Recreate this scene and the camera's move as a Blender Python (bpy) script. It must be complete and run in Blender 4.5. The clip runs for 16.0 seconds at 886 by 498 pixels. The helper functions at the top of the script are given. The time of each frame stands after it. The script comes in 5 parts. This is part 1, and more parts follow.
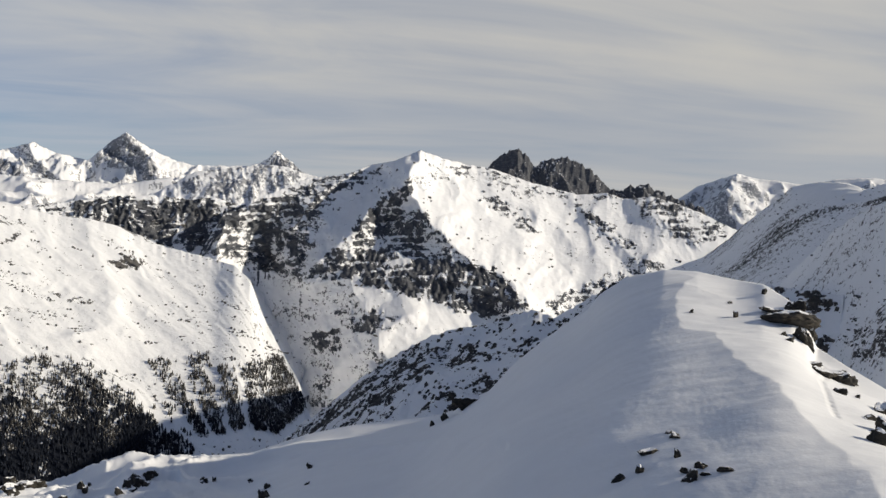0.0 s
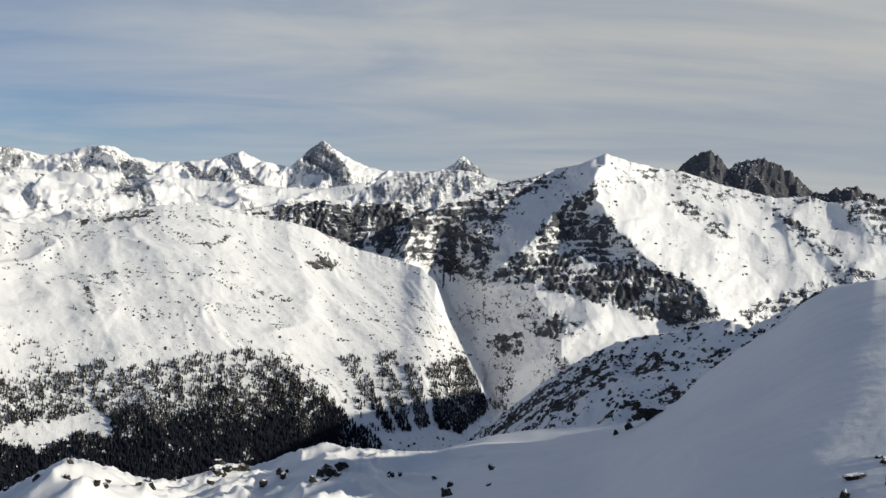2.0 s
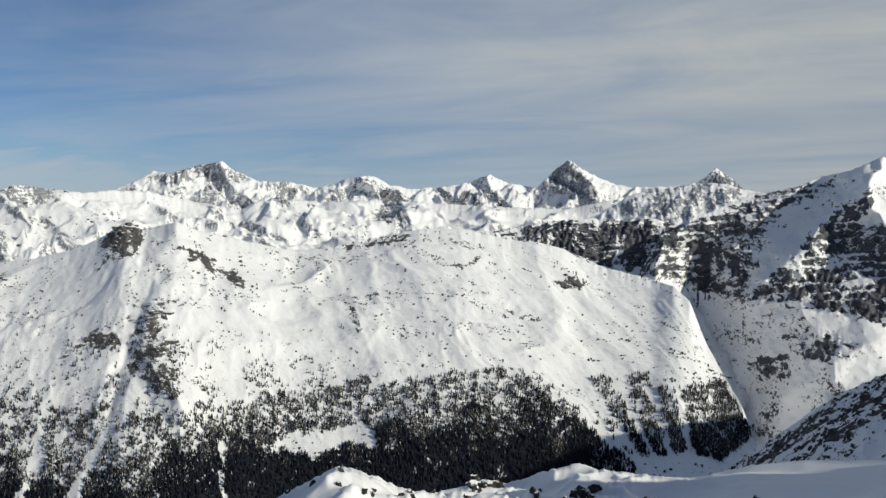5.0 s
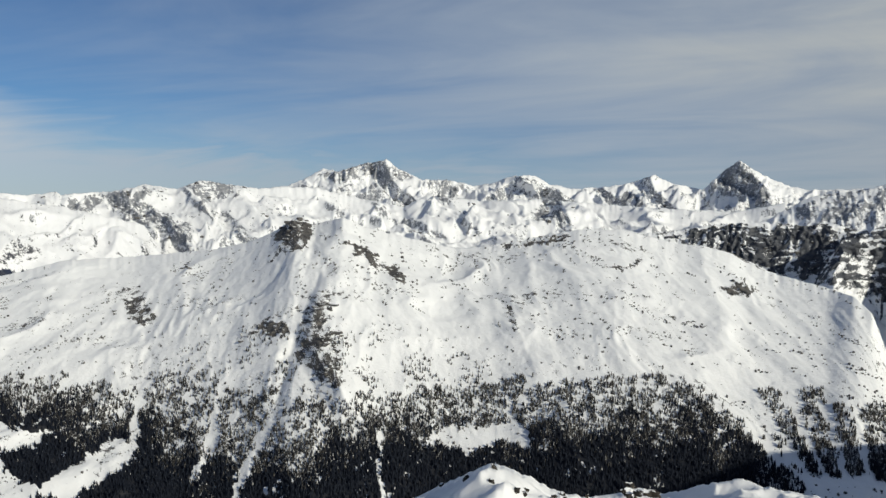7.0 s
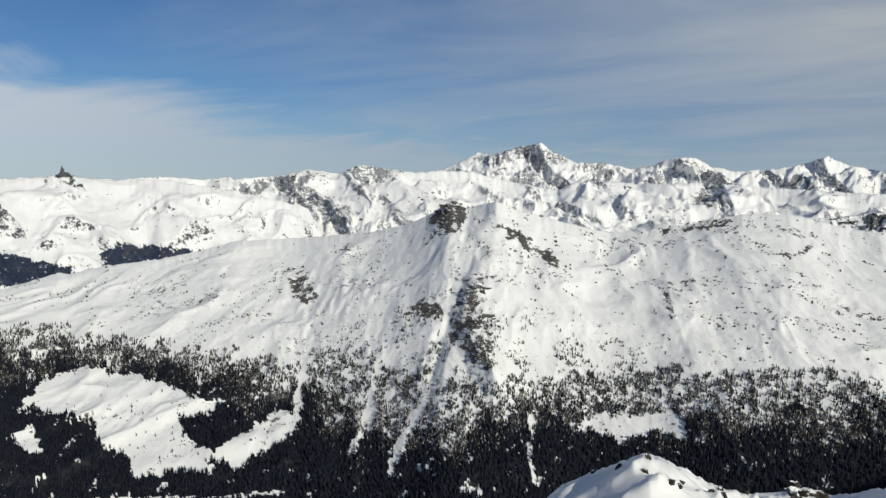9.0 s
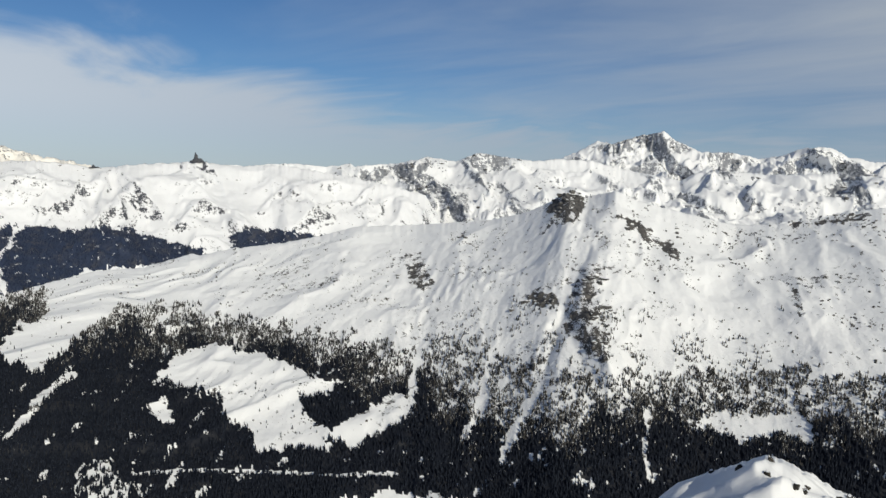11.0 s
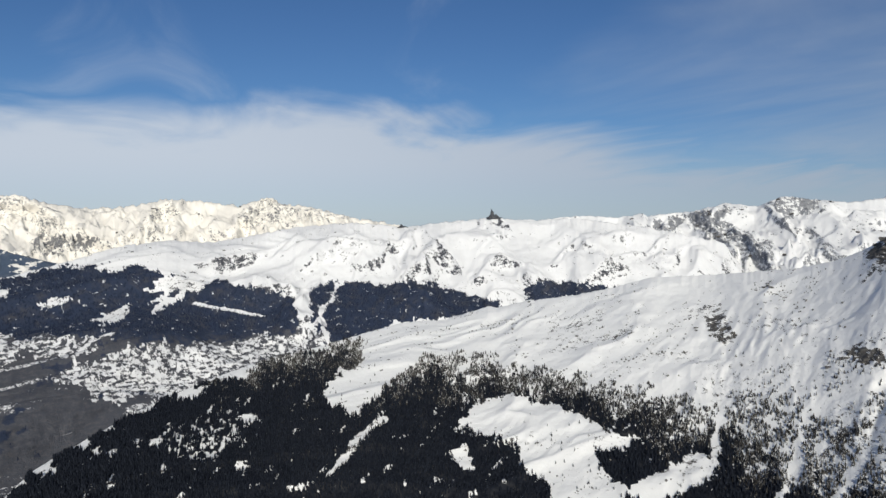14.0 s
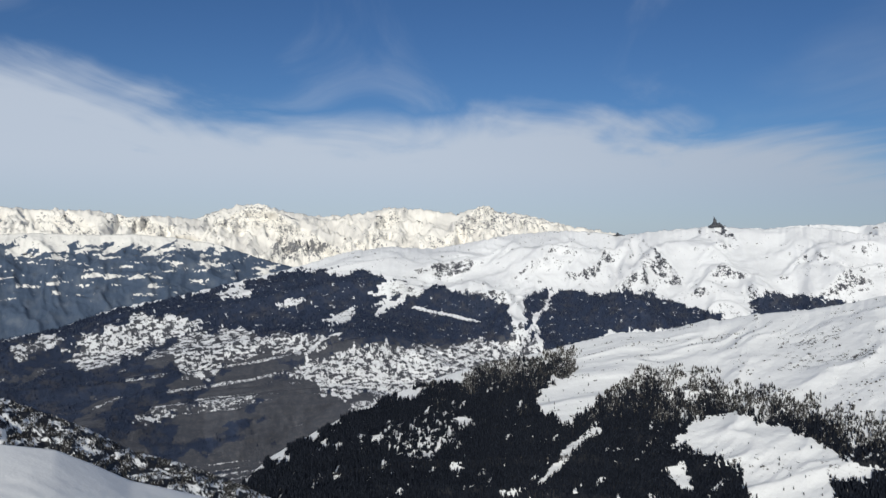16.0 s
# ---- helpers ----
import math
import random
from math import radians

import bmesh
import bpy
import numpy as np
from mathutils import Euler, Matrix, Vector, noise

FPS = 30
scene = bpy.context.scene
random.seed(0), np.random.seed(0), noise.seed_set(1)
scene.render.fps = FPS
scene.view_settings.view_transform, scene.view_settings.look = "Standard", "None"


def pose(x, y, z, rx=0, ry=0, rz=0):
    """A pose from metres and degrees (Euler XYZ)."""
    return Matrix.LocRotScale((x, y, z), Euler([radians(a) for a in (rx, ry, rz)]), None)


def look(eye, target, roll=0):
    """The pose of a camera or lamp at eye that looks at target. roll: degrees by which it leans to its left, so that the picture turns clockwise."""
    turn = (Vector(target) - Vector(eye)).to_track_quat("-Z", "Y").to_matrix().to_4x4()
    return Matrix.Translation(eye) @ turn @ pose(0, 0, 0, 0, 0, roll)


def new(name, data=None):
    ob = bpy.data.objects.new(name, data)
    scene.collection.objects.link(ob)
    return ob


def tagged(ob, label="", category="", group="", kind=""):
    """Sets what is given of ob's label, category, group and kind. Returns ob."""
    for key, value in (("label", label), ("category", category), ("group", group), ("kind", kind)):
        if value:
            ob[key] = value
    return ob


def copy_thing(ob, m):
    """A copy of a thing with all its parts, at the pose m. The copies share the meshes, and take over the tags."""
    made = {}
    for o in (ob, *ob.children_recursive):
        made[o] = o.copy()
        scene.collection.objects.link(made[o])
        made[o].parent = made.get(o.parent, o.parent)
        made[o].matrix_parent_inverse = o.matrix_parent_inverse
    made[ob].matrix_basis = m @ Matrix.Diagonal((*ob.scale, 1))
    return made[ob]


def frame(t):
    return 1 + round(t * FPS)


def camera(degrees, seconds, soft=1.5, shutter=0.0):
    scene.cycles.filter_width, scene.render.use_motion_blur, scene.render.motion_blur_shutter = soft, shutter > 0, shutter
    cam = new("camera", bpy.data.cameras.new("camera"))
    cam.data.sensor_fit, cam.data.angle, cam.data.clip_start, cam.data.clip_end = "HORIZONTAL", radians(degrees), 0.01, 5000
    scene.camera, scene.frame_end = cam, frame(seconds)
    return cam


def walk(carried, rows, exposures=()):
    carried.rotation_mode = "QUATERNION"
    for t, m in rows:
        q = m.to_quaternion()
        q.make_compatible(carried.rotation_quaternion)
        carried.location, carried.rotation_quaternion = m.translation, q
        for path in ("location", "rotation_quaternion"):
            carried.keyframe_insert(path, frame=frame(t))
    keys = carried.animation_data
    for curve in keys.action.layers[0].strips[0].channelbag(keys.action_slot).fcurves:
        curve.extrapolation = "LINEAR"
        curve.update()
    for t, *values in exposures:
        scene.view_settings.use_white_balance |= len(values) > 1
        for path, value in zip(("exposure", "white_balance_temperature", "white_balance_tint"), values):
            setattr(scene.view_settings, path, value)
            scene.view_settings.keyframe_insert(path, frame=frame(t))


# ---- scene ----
FIELD = 55.7
EYE = 1.65
REACH = 0.4
cam = camera(FIELD, 16.0)
# seconds, yaw, pitch, roll of a phone held at arm's length by someone who turns on the spot
ROWS = [
    (0, -0.00, -2.54, -3.09),
    (0.5, 3.44, -2.72, -3.13),
    (1, 7.28, -2.95, -3.21),
    (1.5, 10.10, -2.95, -3.23),
    (2, 12.52, -2.94, -3.11),
    (2.5, 14.53, -2.56, -3.43),
    (3, 16.80, -2.14, -3.42),
    (3.5, 20.09, -2.11, -3.19),
    (4, 23.07, -2.08, -2.45),
    (4.2, 24.58, -2.14, -2.01),
    (6.3, 35.76, -2.76, -1.98),
    (6.5, 37.13, -2.93, -2.22),
    (7, 40.11, -2.58, -2.10),
    (7.5, 42.74, -2.86, -2.00),
    (8, 46.01, -3.30, -2.10),
    (8.5, 48.54, -3.47, -1.95),
    (8.7, 49.50, -3.74, -1.97),
    (10.8, 56.65, -5.05, -2.98),
    (11, 58.57, -5.20, -2.63),
    (11.5, 61.50, -4.76, -1.91),
    (12, 64.33, -3.90, -1.52),
    (12.5, 67.85, -2.81, -1.29),
    (13, 71.22, -2.15, -1.11),
    (13.5, 74.27, -2.07, -0.65),
    (14, 78.26, -2.17, -0.33),
    (14.5, 81.93, -1.87, -0.36),
    (15, 84.56, -1.51, -0.42),
    (15.5, 87.95, -1.42, -0.32),
    (16, 92.86, -1.74, -0.49),
]
walk(cam, [(t, pose(-REACH * math.sin(radians(yaw)), REACH * math.cos(radians(yaw)), EYE, 90 + pitch, roll, yaw)) for t, yaw, pitch, roll in ROWS],
     [(0.0, 0.22, 7100, 7), (2.0, 0.18, 6900, 4), (4.0, 0.11, 6750, 2), (8.0, 0.01, 6700, 2), (12.0, -0.01, 6650, 4), (14.0, -0.01, 6550, 5), (16.0, -0.12, 6320, 5)])

# ---- light ----
SUN_BEARING, SUN_HEIGHT = -95.0, 24.0
sun_data = bpy.data.lights.new("sun", "SUN")
sun_data.energy, sun_data.angle, sun_data.color = 4.0, radians(0.6), (1.0, 0.92, 0.81)
sun = new("sun", sun_data)
sun_way = Vector((-math.sin(radians(SUN_BEARING)) * math.cos(radians(SUN_HEIGHT)), math.cos(radians(SUN_BEARING)) * math.cos(radians(SUN_HEIGHT)), math.sin(radians(SUN_HEIGHT))))
sun.matrix_world = look((0, 0, 900), Vector((0, 0, 900)) - sun_way)


class Nodes:
    """Short hand for building a node tree."""

    def __init__(self, tree):
        self.tree = tree
        tree.nodes.clear()

    def add(self, kind):
        return self.tree.nodes.new(kind)

    def attribute(self, name):
        node = self.tree.nodes.new("ShaderNodeAttribute")
        node.attribute_name = name
        return node.outputs["Fac"]

    def put(self, socket, value):
        if isinstance(value, bpy.types.NodeSocket):
            self.tree.links.new(value, socket)
        elif value is not None:
            socket.default_value = value

    def math(self, op, a, b=None, c=None, clamp=False):
        node = self.tree.nodes.new("ShaderNodeMath")
        node.operation, node.use_clamp = op, clamp
        for socket, value in zip(node.inputs, (a, b, c)):
            self.put(socket, value)
        return node.outputs[0]

    def mix(self, fac, a, b):
        node = self.tree.nodes.new("ShaderNodeMix")
        node.data_type = "RGBA"
        self.put(node.inputs[0], fac)
        self.put(node.inputs[6], a if isinstance(a, bpy.types.NodeSocket) else (*a, 1))
        self.put(node.inputs[7], b if isinstance(b, bpy.types.NodeSocket) else (*b, 1))
        return node.outputs[2]

    def noise(self, vector, scale, detail=4.0, rough=0.55, distort=0.0):
        node = self.tree.nodes.new("ShaderNodeTexNoise")
        self.put(node.inputs["Vector"], vector)
        for key, value in (("Scale", scale), ("Detail", detail), ("Roughness", rough), ("Distortion", distort)):
            node.inputs[key].default_value = value
        return node.outputs["Fac"]

    def ramp(self, value, low, high):
        node = self.tree.nodes.new("ShaderNodeMapRange")
        node.interpolation_type = "SMOOTHSTEP"
        self.put(node.inputs[0], value)
        node.inputs[1].default_value, node.inputs[2].default_value = low, high
        return node.outputs[0]

    def scaled(self, vector, factors, turn=0.0):
        node = self.tree.nodes.new("ShaderNodeMapping")
        self.put(node.inputs["Vector"], vector)
        node.inputs["Rotation"].default_value = (0, 0, radians(turn))
        node.inputs["Scale"].default_value = factors
        return node.outputs[0]


world = bpy.data.worlds.new("sky")
scene.world = world
world.use_nodes = True
n = Nodes(world.node_tree)
sky = n.add("ShaderNodeTexSky")
sky.sky_type, sky.sun_disc = "NISHITA", False
sky.sun_elevation, sky.sun_rotation = radians(SUN_HEIGHT), radians(-SUN_BEARING)
sky.altitude, sky.air_density, sky.dust_density, sky.ozone_density = 2400.0, 1.0, 0.4, 2.0
direction = n.add("ShaderNodeTexCoord").outputs["Generated"]
split = n.add("ShaderNodeSeparateXYZ")
n.put(split.inputs[0], direction)
dx, dy, dz = split.outputs
flat = n.math("ADD", n.math("MAXIMUM", dz, 0.0), 0.10)
join = n.add("ShaderNodeCombineXYZ")
n.put(join.inputs[0], n.math("DIVIDE", dx, flat))
n.put(join.inputs[1], n.math("DIVIDE", dy, flat))
plane = join.outputs[0]
# thin high cloud: a veil that thickens towards the sun, a bank along the horizon, and streaks and wisps in both
veil = n.noise(n.scaled(plane, (0.14, 0.32, 1), -40), 1.0, 5.0, 0.55, 0.8)
wisp = n.noise(n.scaled(plane, (0.42, 0.95, 1), -50), 1.0, 7.0, 0.55, 1.6)
ragged = n.math("ADD", n.math("MULTIPLY_ADD", veil, 1.3, -0.65), n.math("MULTIPLY_ADD", wisp, 0.7, -0.35))
sunward = n.math("MULTIPLY_ADD", dx, 0.34, n.math("MULTIPLY", dy, 0.94))
sheet_cover = n.math("MULTIPLY", n.ramp(n.math("ADD", sunward, n.math("MULTIPLY", ragged, 1.0)), -0.08, 0.98), 0.95)
bank_edge = n.math("ADD", n.math("MULTIPLY_ADD", veil, 0.20, -0.10), n.math("MULTIPLY_ADD", wisp, 0.11, -0.055))
bank_height = n.math("ADD", n.math("ADD", dz, 0.022), n.math("MULTIPLY_ADD", sunward, 0.09, bank_edge))
bank_cover = n.math("MULTIPLY", n.math("SUBTRACT", 1.0, n.ramp(bank_height, 0.075, 0.14)), n.math("MULTIPLY_ADD", n.ramp(dz, -0.01, 0.075), 0.28, 0.62))
cover = n.math("MAXIMUM", sheet_cover, bank_cover)
cover = n.math("MAXIMUM", cover, n.math("MULTIPLY", n.ramp(wisp, 0.52, 0.85), 0.40))
# veil overhead, out of view, added to whiten the fill light
cover = n.math("MAXIMUM", cover, n.math("MULTIPLY", n.ramp(dz, 0.35, 0.75), 0.17))
cloud_colour = n.mix(n.ramp(sunward, -0.5, 0.45), (0.59, 0.63, 0.73), (0.37, 0.415, 0.515))
cloud_colour = n.mix(n.ramp(sunward, 0.6, 1.0), cloud_colour, n.mix(n.ramp(veil, 0.36, 0.64), (0.335, 0.365, 0.435), (0.455, 0.455, 0.475)))
lit_veil = n.math("MULTIPLY", n.math("MULTIPLY", n.ramp(dz, 0.06, 0.19), n.ramp(n.math("MULTIPLY_ADD", wisp, 0.4, n.math("MULTIPLY", veil, 0.6)), 0.40, 0.60)), n.ramp(sunward, 0.45, 0.9))
cloud_colour = n.mix(n.math("MULTIPLY", lit_veil, 0.75), cloud_colour, (0.50, 0.495, 0.49))
# clear, dry winter air: a deeper blue
deep = n.add("ShaderNodeMix")
deep.data_type, deep.blend_type = "RGBA", "MULTIPLY"
deep.inputs[0].default_value = 1.0
n.put(deep.inputs[6], sky.outputs[0])
deep.inputs[7].default_value = (0.25, 0.62, 1.15, 1)
deep = deep.outputs[2]
sky_light = n.add("ShaderNodeBackground")
n.put(sky_light.inputs[0], n.mix(0.6, sky.outputs[0], deep))
sky_light.inputs[1].default_value = 0.055
cloud_light = n.add("ShaderNodeBackground")
n.put(cloud_light.inputs[0], cloud_colour)
cloud_light.inputs[1].default_value = 1.0
blend = n.add("ShaderNodeMixShader")
n.put(blend.inputs[0], cover)
n.put(blend.inputs[1], sky_light.outputs[0])
n.put(blend.inputs[2], cloud_light.outputs[0])
n.put(n.add("ShaderNodeOutputWorld").inputs[0], blend.outputs[0])


# ---- materials ----
def terrain_material(name, grain, snow=(0.77, 0.78, 0.80), rock=(0.13, 0.125, 0.12), rock_light=(0.30, 0.28, 0.26), wood_tone=(0.009, 0.012, 0.017), wood_tone_light=(0.028, 0.030, 0.034), relief=1.0):
    """Snow over rock and, where woods stand, a dark tone for their floor and its shade. grain: metres of the finest
    mottling.
    """
    mat = bpy.data.materials.new(name)
    mat.use_nodes = True
    m = Nodes(mat.node_tree)
    place = m.add("ShaderNodeNewGeometry").outputs["Position"]
    fine = m.noise(place, 1.0 / grain, 4.0, 0.65)
    broad = m.noise(place, 0.12 / grain, 5.0, 0.6)
    streak = m.noise(m.scaled(place, (1, 1, 2.2)), 0.30 / grain, 5.0, 0.65)
    bare = m.attribute("rock")
    wood = m.attribute("wood")
    b = m.math("ADD", bare, m.math("MULTIPLY_ADD", fine, 1.3, -0.65))
    b = m.math("ADD", b, m.math("MULTIPLY_ADD", streak, 1.2, -0.60))
    b = m.ramp(b, 0.42, 0.58)
    w = m.math("ADD", wood, m.math("MULTIPLY_ADD", fine, 0.7, -0.35))
    w = m.ramp(w, 0.40, 0.60)
    snow_colour = m.mix(broad, [c * 0.93 for c in snow], [min(1, c * 1.06) for c in snow])
    rock_colour = m.mix(m.ramp(streak, 0.35, 0.7), rock, rock_light)
    rock_colour = m.mix(m.ramp(fine, 0.3, 0.75), rock_colour, rock)
    # shade between the trees is put into this floor colour
    floor_colour = m.mix(m.ramp(broad, 0.45, 0.7), wood_tone, wood_tone_light)
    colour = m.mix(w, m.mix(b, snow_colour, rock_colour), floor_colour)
    bump = m.add("ShaderNodeBump")
    bump.inputs["Strength"].default_value = 0.55
    bump.inputs["Distance"].default_value = grain * relief
    m.put(bump.inputs["Height"], m.math("ADD", m.math("MULTIPLY", m.math("MULTIPLY_ADD", b, 0.9, 0.12), fine), m.math("MULTIPLY", broad, 1.6)))
    shader = m.add("ShaderNodeBsdfPrincipled")
    m.put(shader.inputs["Base Color"], colour)
    m.put(shader.inputs["Roughness"], m.math("MULTIPLY_ADD", b, 0.25, 0.6))
    shader.inputs["Specular IOR Level"].default_value = 0.25
    m.put(shader.inputs["Normal"], bump.outputs[0])
    m.put(m.add("ShaderNodeOutputMaterial").inputs[0], shader.outputs[0])
    return mat


def tree_material(name, dark, light, frosted):
    mat = bpy.data.materials.new(name)
    mat.use_nodes = True
    m = Nodes(mat.node_tree)
    geo = m.add("ShaderNodeNewGeometry")
    pick = geo.outputs["Random Per Island"]
    grain = m.noise(geo.outputs["Position"], 1.4, 3.0, 0.6)
    colour = m.mix(pick, dark, light)
    frost = m.ramp(m.math("ADD", m.math("MULTIPLY", pick, 0.5), grain), 1.02 - frosted, 1.25 - frosted)
    colour = m.mix(frost, colour, (0.70, 0.72, 0.74))
    shader = m.add("ShaderNodeBsdfPrincipled")
    m.put(shader.inputs["Base Color"], colour)
    shader.inputs["Roughness"].default_value = 0.85
    shader.inputs["Specular IOR Level"].default_value = 0.15
    m.put(m.add("ShaderNodeOutputMaterial").inputs[0], shader.outputs[0])
    return mat


HILL_SNOW = terrain_material("hill_snow", 1.2, relief=0.35)
NEAR_SNOW = terrain_material("near_snow_and_rock", 2.2, rock=(0.045, 0.043, 0.042), rock_light=(0.11, 0.10, 0.092))
SLOPE_SNOW = terrain_material("mountainside_snow_and_rock", 2.4, snow=(0.79, 0.80, 0.815), rock=(0.055, 0.055, 0.058), rock_light=(0.18, 0.168, 0.155), wood_tone=(0.006, 0.008, 0.014), wood_tone_light=(0.026, 0.027, 0.031))
# dark rock lifted towards blue-grey, with haze mixed into its colour
TWIN_ROCK = terrain_material("hazed_dark_rock", 4.5, rock=(0.062, 0.067, 0.080), rock_light=(0.15, 0.152, 0.16))
PEAK_SNOW = terrain_material("peak_snow_and_rock", 4.5, rock=(0.052, 0.058, 0.072), rock_light=(0.15, 0.152, 0.158))
# snow tinted warm: sunlight through haze is put into the snow colour
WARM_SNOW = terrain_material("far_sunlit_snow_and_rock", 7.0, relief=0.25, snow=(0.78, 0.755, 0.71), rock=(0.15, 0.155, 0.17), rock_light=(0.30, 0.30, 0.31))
# rock paled and blued: aerial haze is painted into its colour
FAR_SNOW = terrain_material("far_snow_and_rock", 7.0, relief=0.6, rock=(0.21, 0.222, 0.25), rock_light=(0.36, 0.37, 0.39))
# the blue of these woods is distance haze, put into their colours
NORTH_SNOW = terrain_material("valley_snow_wood_and_rock", 4.0, snow=(0.73, 0.74, 0.765), rock=(0.055, 0.060, 0.077), rock_light=(0.096, 0.096, 0.107), wood_tone=(0.023, 0.034, 0.066), wood_tone_light=(0.050, 0.053, 0.068))
# blue haze sits in the wood colours, warm sun in the snow colour
FOOT_SNOW = terrain_material("foothill_snow_and_wood", 6.0, snow=(0.76, 0.745, 0.715), rock=(0.14, 0.125, 0.11), rock_light=(0.27, 0.245, 0.22), wood_tone=(0.060, 0.086, 0.135), wood_tone_light=(0.095, 0.118, 0.16))
STONE = terrain_material("lichened_stone", 0.7, rock=(0.020, 0.019, 0.018), rock_light=(0.070, 0.060, 0.047), relief=0.5)
# near-black blue: the lower wood's shade and haze are put into the needles
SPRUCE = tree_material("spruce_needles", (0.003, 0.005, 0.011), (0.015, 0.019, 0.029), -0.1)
# needles carry the same haze as a blue tint in their colour
HAZED_TREES = tree_material("hazed_needles", (0.014, 0.022, 0.046), (0.032, 0.042, 0.074), -0.2)
LARCH = tree_material("bare_larch_twigs", (0.022, 0.022, 0.023), (0.085, 0.080, 0.074), 0.14)

# ---- forms of the land ----
# bearings in degrees to the left of south-east, rises in degrees above the eye
HILL_CREST = [(-28.53, -9.22), (-26.35, -8.15), (-24.42, -7.09), (-24.02, -6), (-22.93, -4.51), (-21.19, -3.51), (-19.52, -3.36), (-17.09, -3), (-14.97, -3.01), (-12.49, -3.8), (-11.08, -4.78), (-10.03, -6.19), (-7.48, -8.11), (-5.26, -10.17), (-3.84, -11.92), (-2.68, -12.45), (-1.54, -13.34), (0.03, -13.84), (2.41, -14.2), (5.56, -14.64), (8.68, -15.33), (12.01, -16.42), (13.92, -16.58), (17.28, -16.49), (17.44, -16.49), (19.86, -16.16), (21.97, -16.81), (24.38, -17.68), (26.8, -17.75), (29.34, -18.41), (31.07, -18.31), (31.93, -18.12), (34, -17.25), (36.14, -16.69), (38.63, -17.84), (41.71, -19.3), (108.08, -17.81), (113.25, -16.28), (115.58, -15.05), (117.67, -14.01), (120.78, -13.35)]
SHRUB_CREST = [(-17.82, -3.32), (-14.25, -3.21), (-12.48, -3.72), (-11.07, -4.59), (-9.98, -5.43), (-7.98, -6.73), (-6.58, -6.28), (-5.42, -6.58), (-3.15, -7.5), (-1.19, -7.92), (0.37, -8.47), (2.67, -9.84), (4.96, -11.46), (7.4, -13.6), (8.54, -14.36)]
SHOULDER_CREST = [(-27.68, 3.15), (-26.54, 2.76), (-25.59, 3.08), (-24.05, 3.12), (-22.44, 2.78), (-21.98, 2.23), (-20.87, 1.28), (-19.63, 0.12), (-18.99, -0.65), (-17.38, -2.05), (-15.63, -2.81), (-14.98, -3.16)]
RIB_CREST = [(-27.76, 1.96), (-26.33, 1.38), (-25.15, 0.27), (-23.71, -1.42), (-22.19, -3.32), (-20.94, -4.87)]
SLOPE_CREST = [(7.91, -15.09), (8.59, -13.47), (9.27, -11.76), (10.45, -9.92), (11.73, -7.66), (12.7, -5.28), (13.74, -4.3), (15.27, -3.89), (18.2, -3.24), (21.09, -2.01), (22.81, -1.63), (24.52, -1.56), (27.94, -0.85), (30.88, -0.89), (33.47, -1.52), (36.09, -2.2), (39.15, -2.52), (42.27, -1.94), (45.46, -1.27), (46.88, -0.66), (48.91, -1.21), (49.94, -0.73), (51.49, -1.8), (52.97, -2.49), (55.2, -3.06), (59.79, -3.59), (64.41, -3.93), (66.7, -4.63), (69.03, -5.16), (72.09, -5.61), (72.19, -5.57), (74.54, -6.15), (75.11, -6.04), (78, -6.97), (80.82, -7.18), (83.34, -7.83), (86.26, -8.68), (90.08, -9.52), (93.89, -10.7), (97.7, -12.19), (101.13, -13.79), (104.52, -15.48), (107.35, -17.86)]
BAND_CREST = [(7.03, -2.85), (8.67, -1.37), (10.2, -0.37), (12.14, 0.07), (13.58, -0.24), (15.47, 0.13), (16.89, -0.1), (18.37, 0.05), (20.48, -0.02), (22.53, -0.31), (24.39, -0.7), (26.69, -0.98), (29.79, -0.98), (32.8, -1.36), (34.98, -1.7)]
PYRAMID_CREST = [(-19.66, -0.32), (-18.59, 0.13), (-17.19, 0.79), (-15.72, 1.31), (-13.92, 1.75), (-12.13, 1.51), (-10.98, 1.84), (-9.13, 1.63), (-6.82, 2.1), (-5.23, 2.49), (-3.27, 3.1), (-1.68, 3.26), (-0.08, 3.57), (0.92, 3.83), (1.72, 4.1), (2.68, 3.63), (3.45, 3.28), (5, 2.96), (6.34, 2.31), (7.3, 2.07), (9.22, 1.77), (10.66, 1.03), (12.16, 0.38), (13.19, -0.37), (14.67, -0.9)]
STRIPED_CREST = [(7.28, 1.72), (9.43, 1.99), (10.35, 2.39), (11.89, 2.5), (13.02, 2.31), (14.83, 2.05), (16.62, 1.72), (17.69, 1.02), (19.05, 0.2), (20.11, -0.26)]
TWIN_CREST = [(-17.17, 1.09), (-15.7, 1.61), (-14.26, 2.14), (-13.5, 2.56), (-12.45, 2.32), (-11.72, 2.1), (-11.16, 2.11), (-10.39, 2.84), (-9.39, 3.56), (-8.6, 3.98), (-7.63, 4.06), (-6.71, 3.79), (-6.15, 3.38), (-5.74, 3.79), (-5.11, 4.38), (-4.52, 4.54), (-3.98, 4.18), (-3.42, 3.77), (-2.87, 3.16), (-2.11, 2.66)]
FAR_SOUTH = [(-27.66, 3.38), (-26.49, 3.45), (-24.94, 3.3), (-23.09, 2.88), (-21.76, 3.08), (-20.4, 3.17), (-19.13, 3.48), (-18.04, 3.04), (-16.72, 2.54), (-15.69, 1.76), (-15.05, 1.35)]
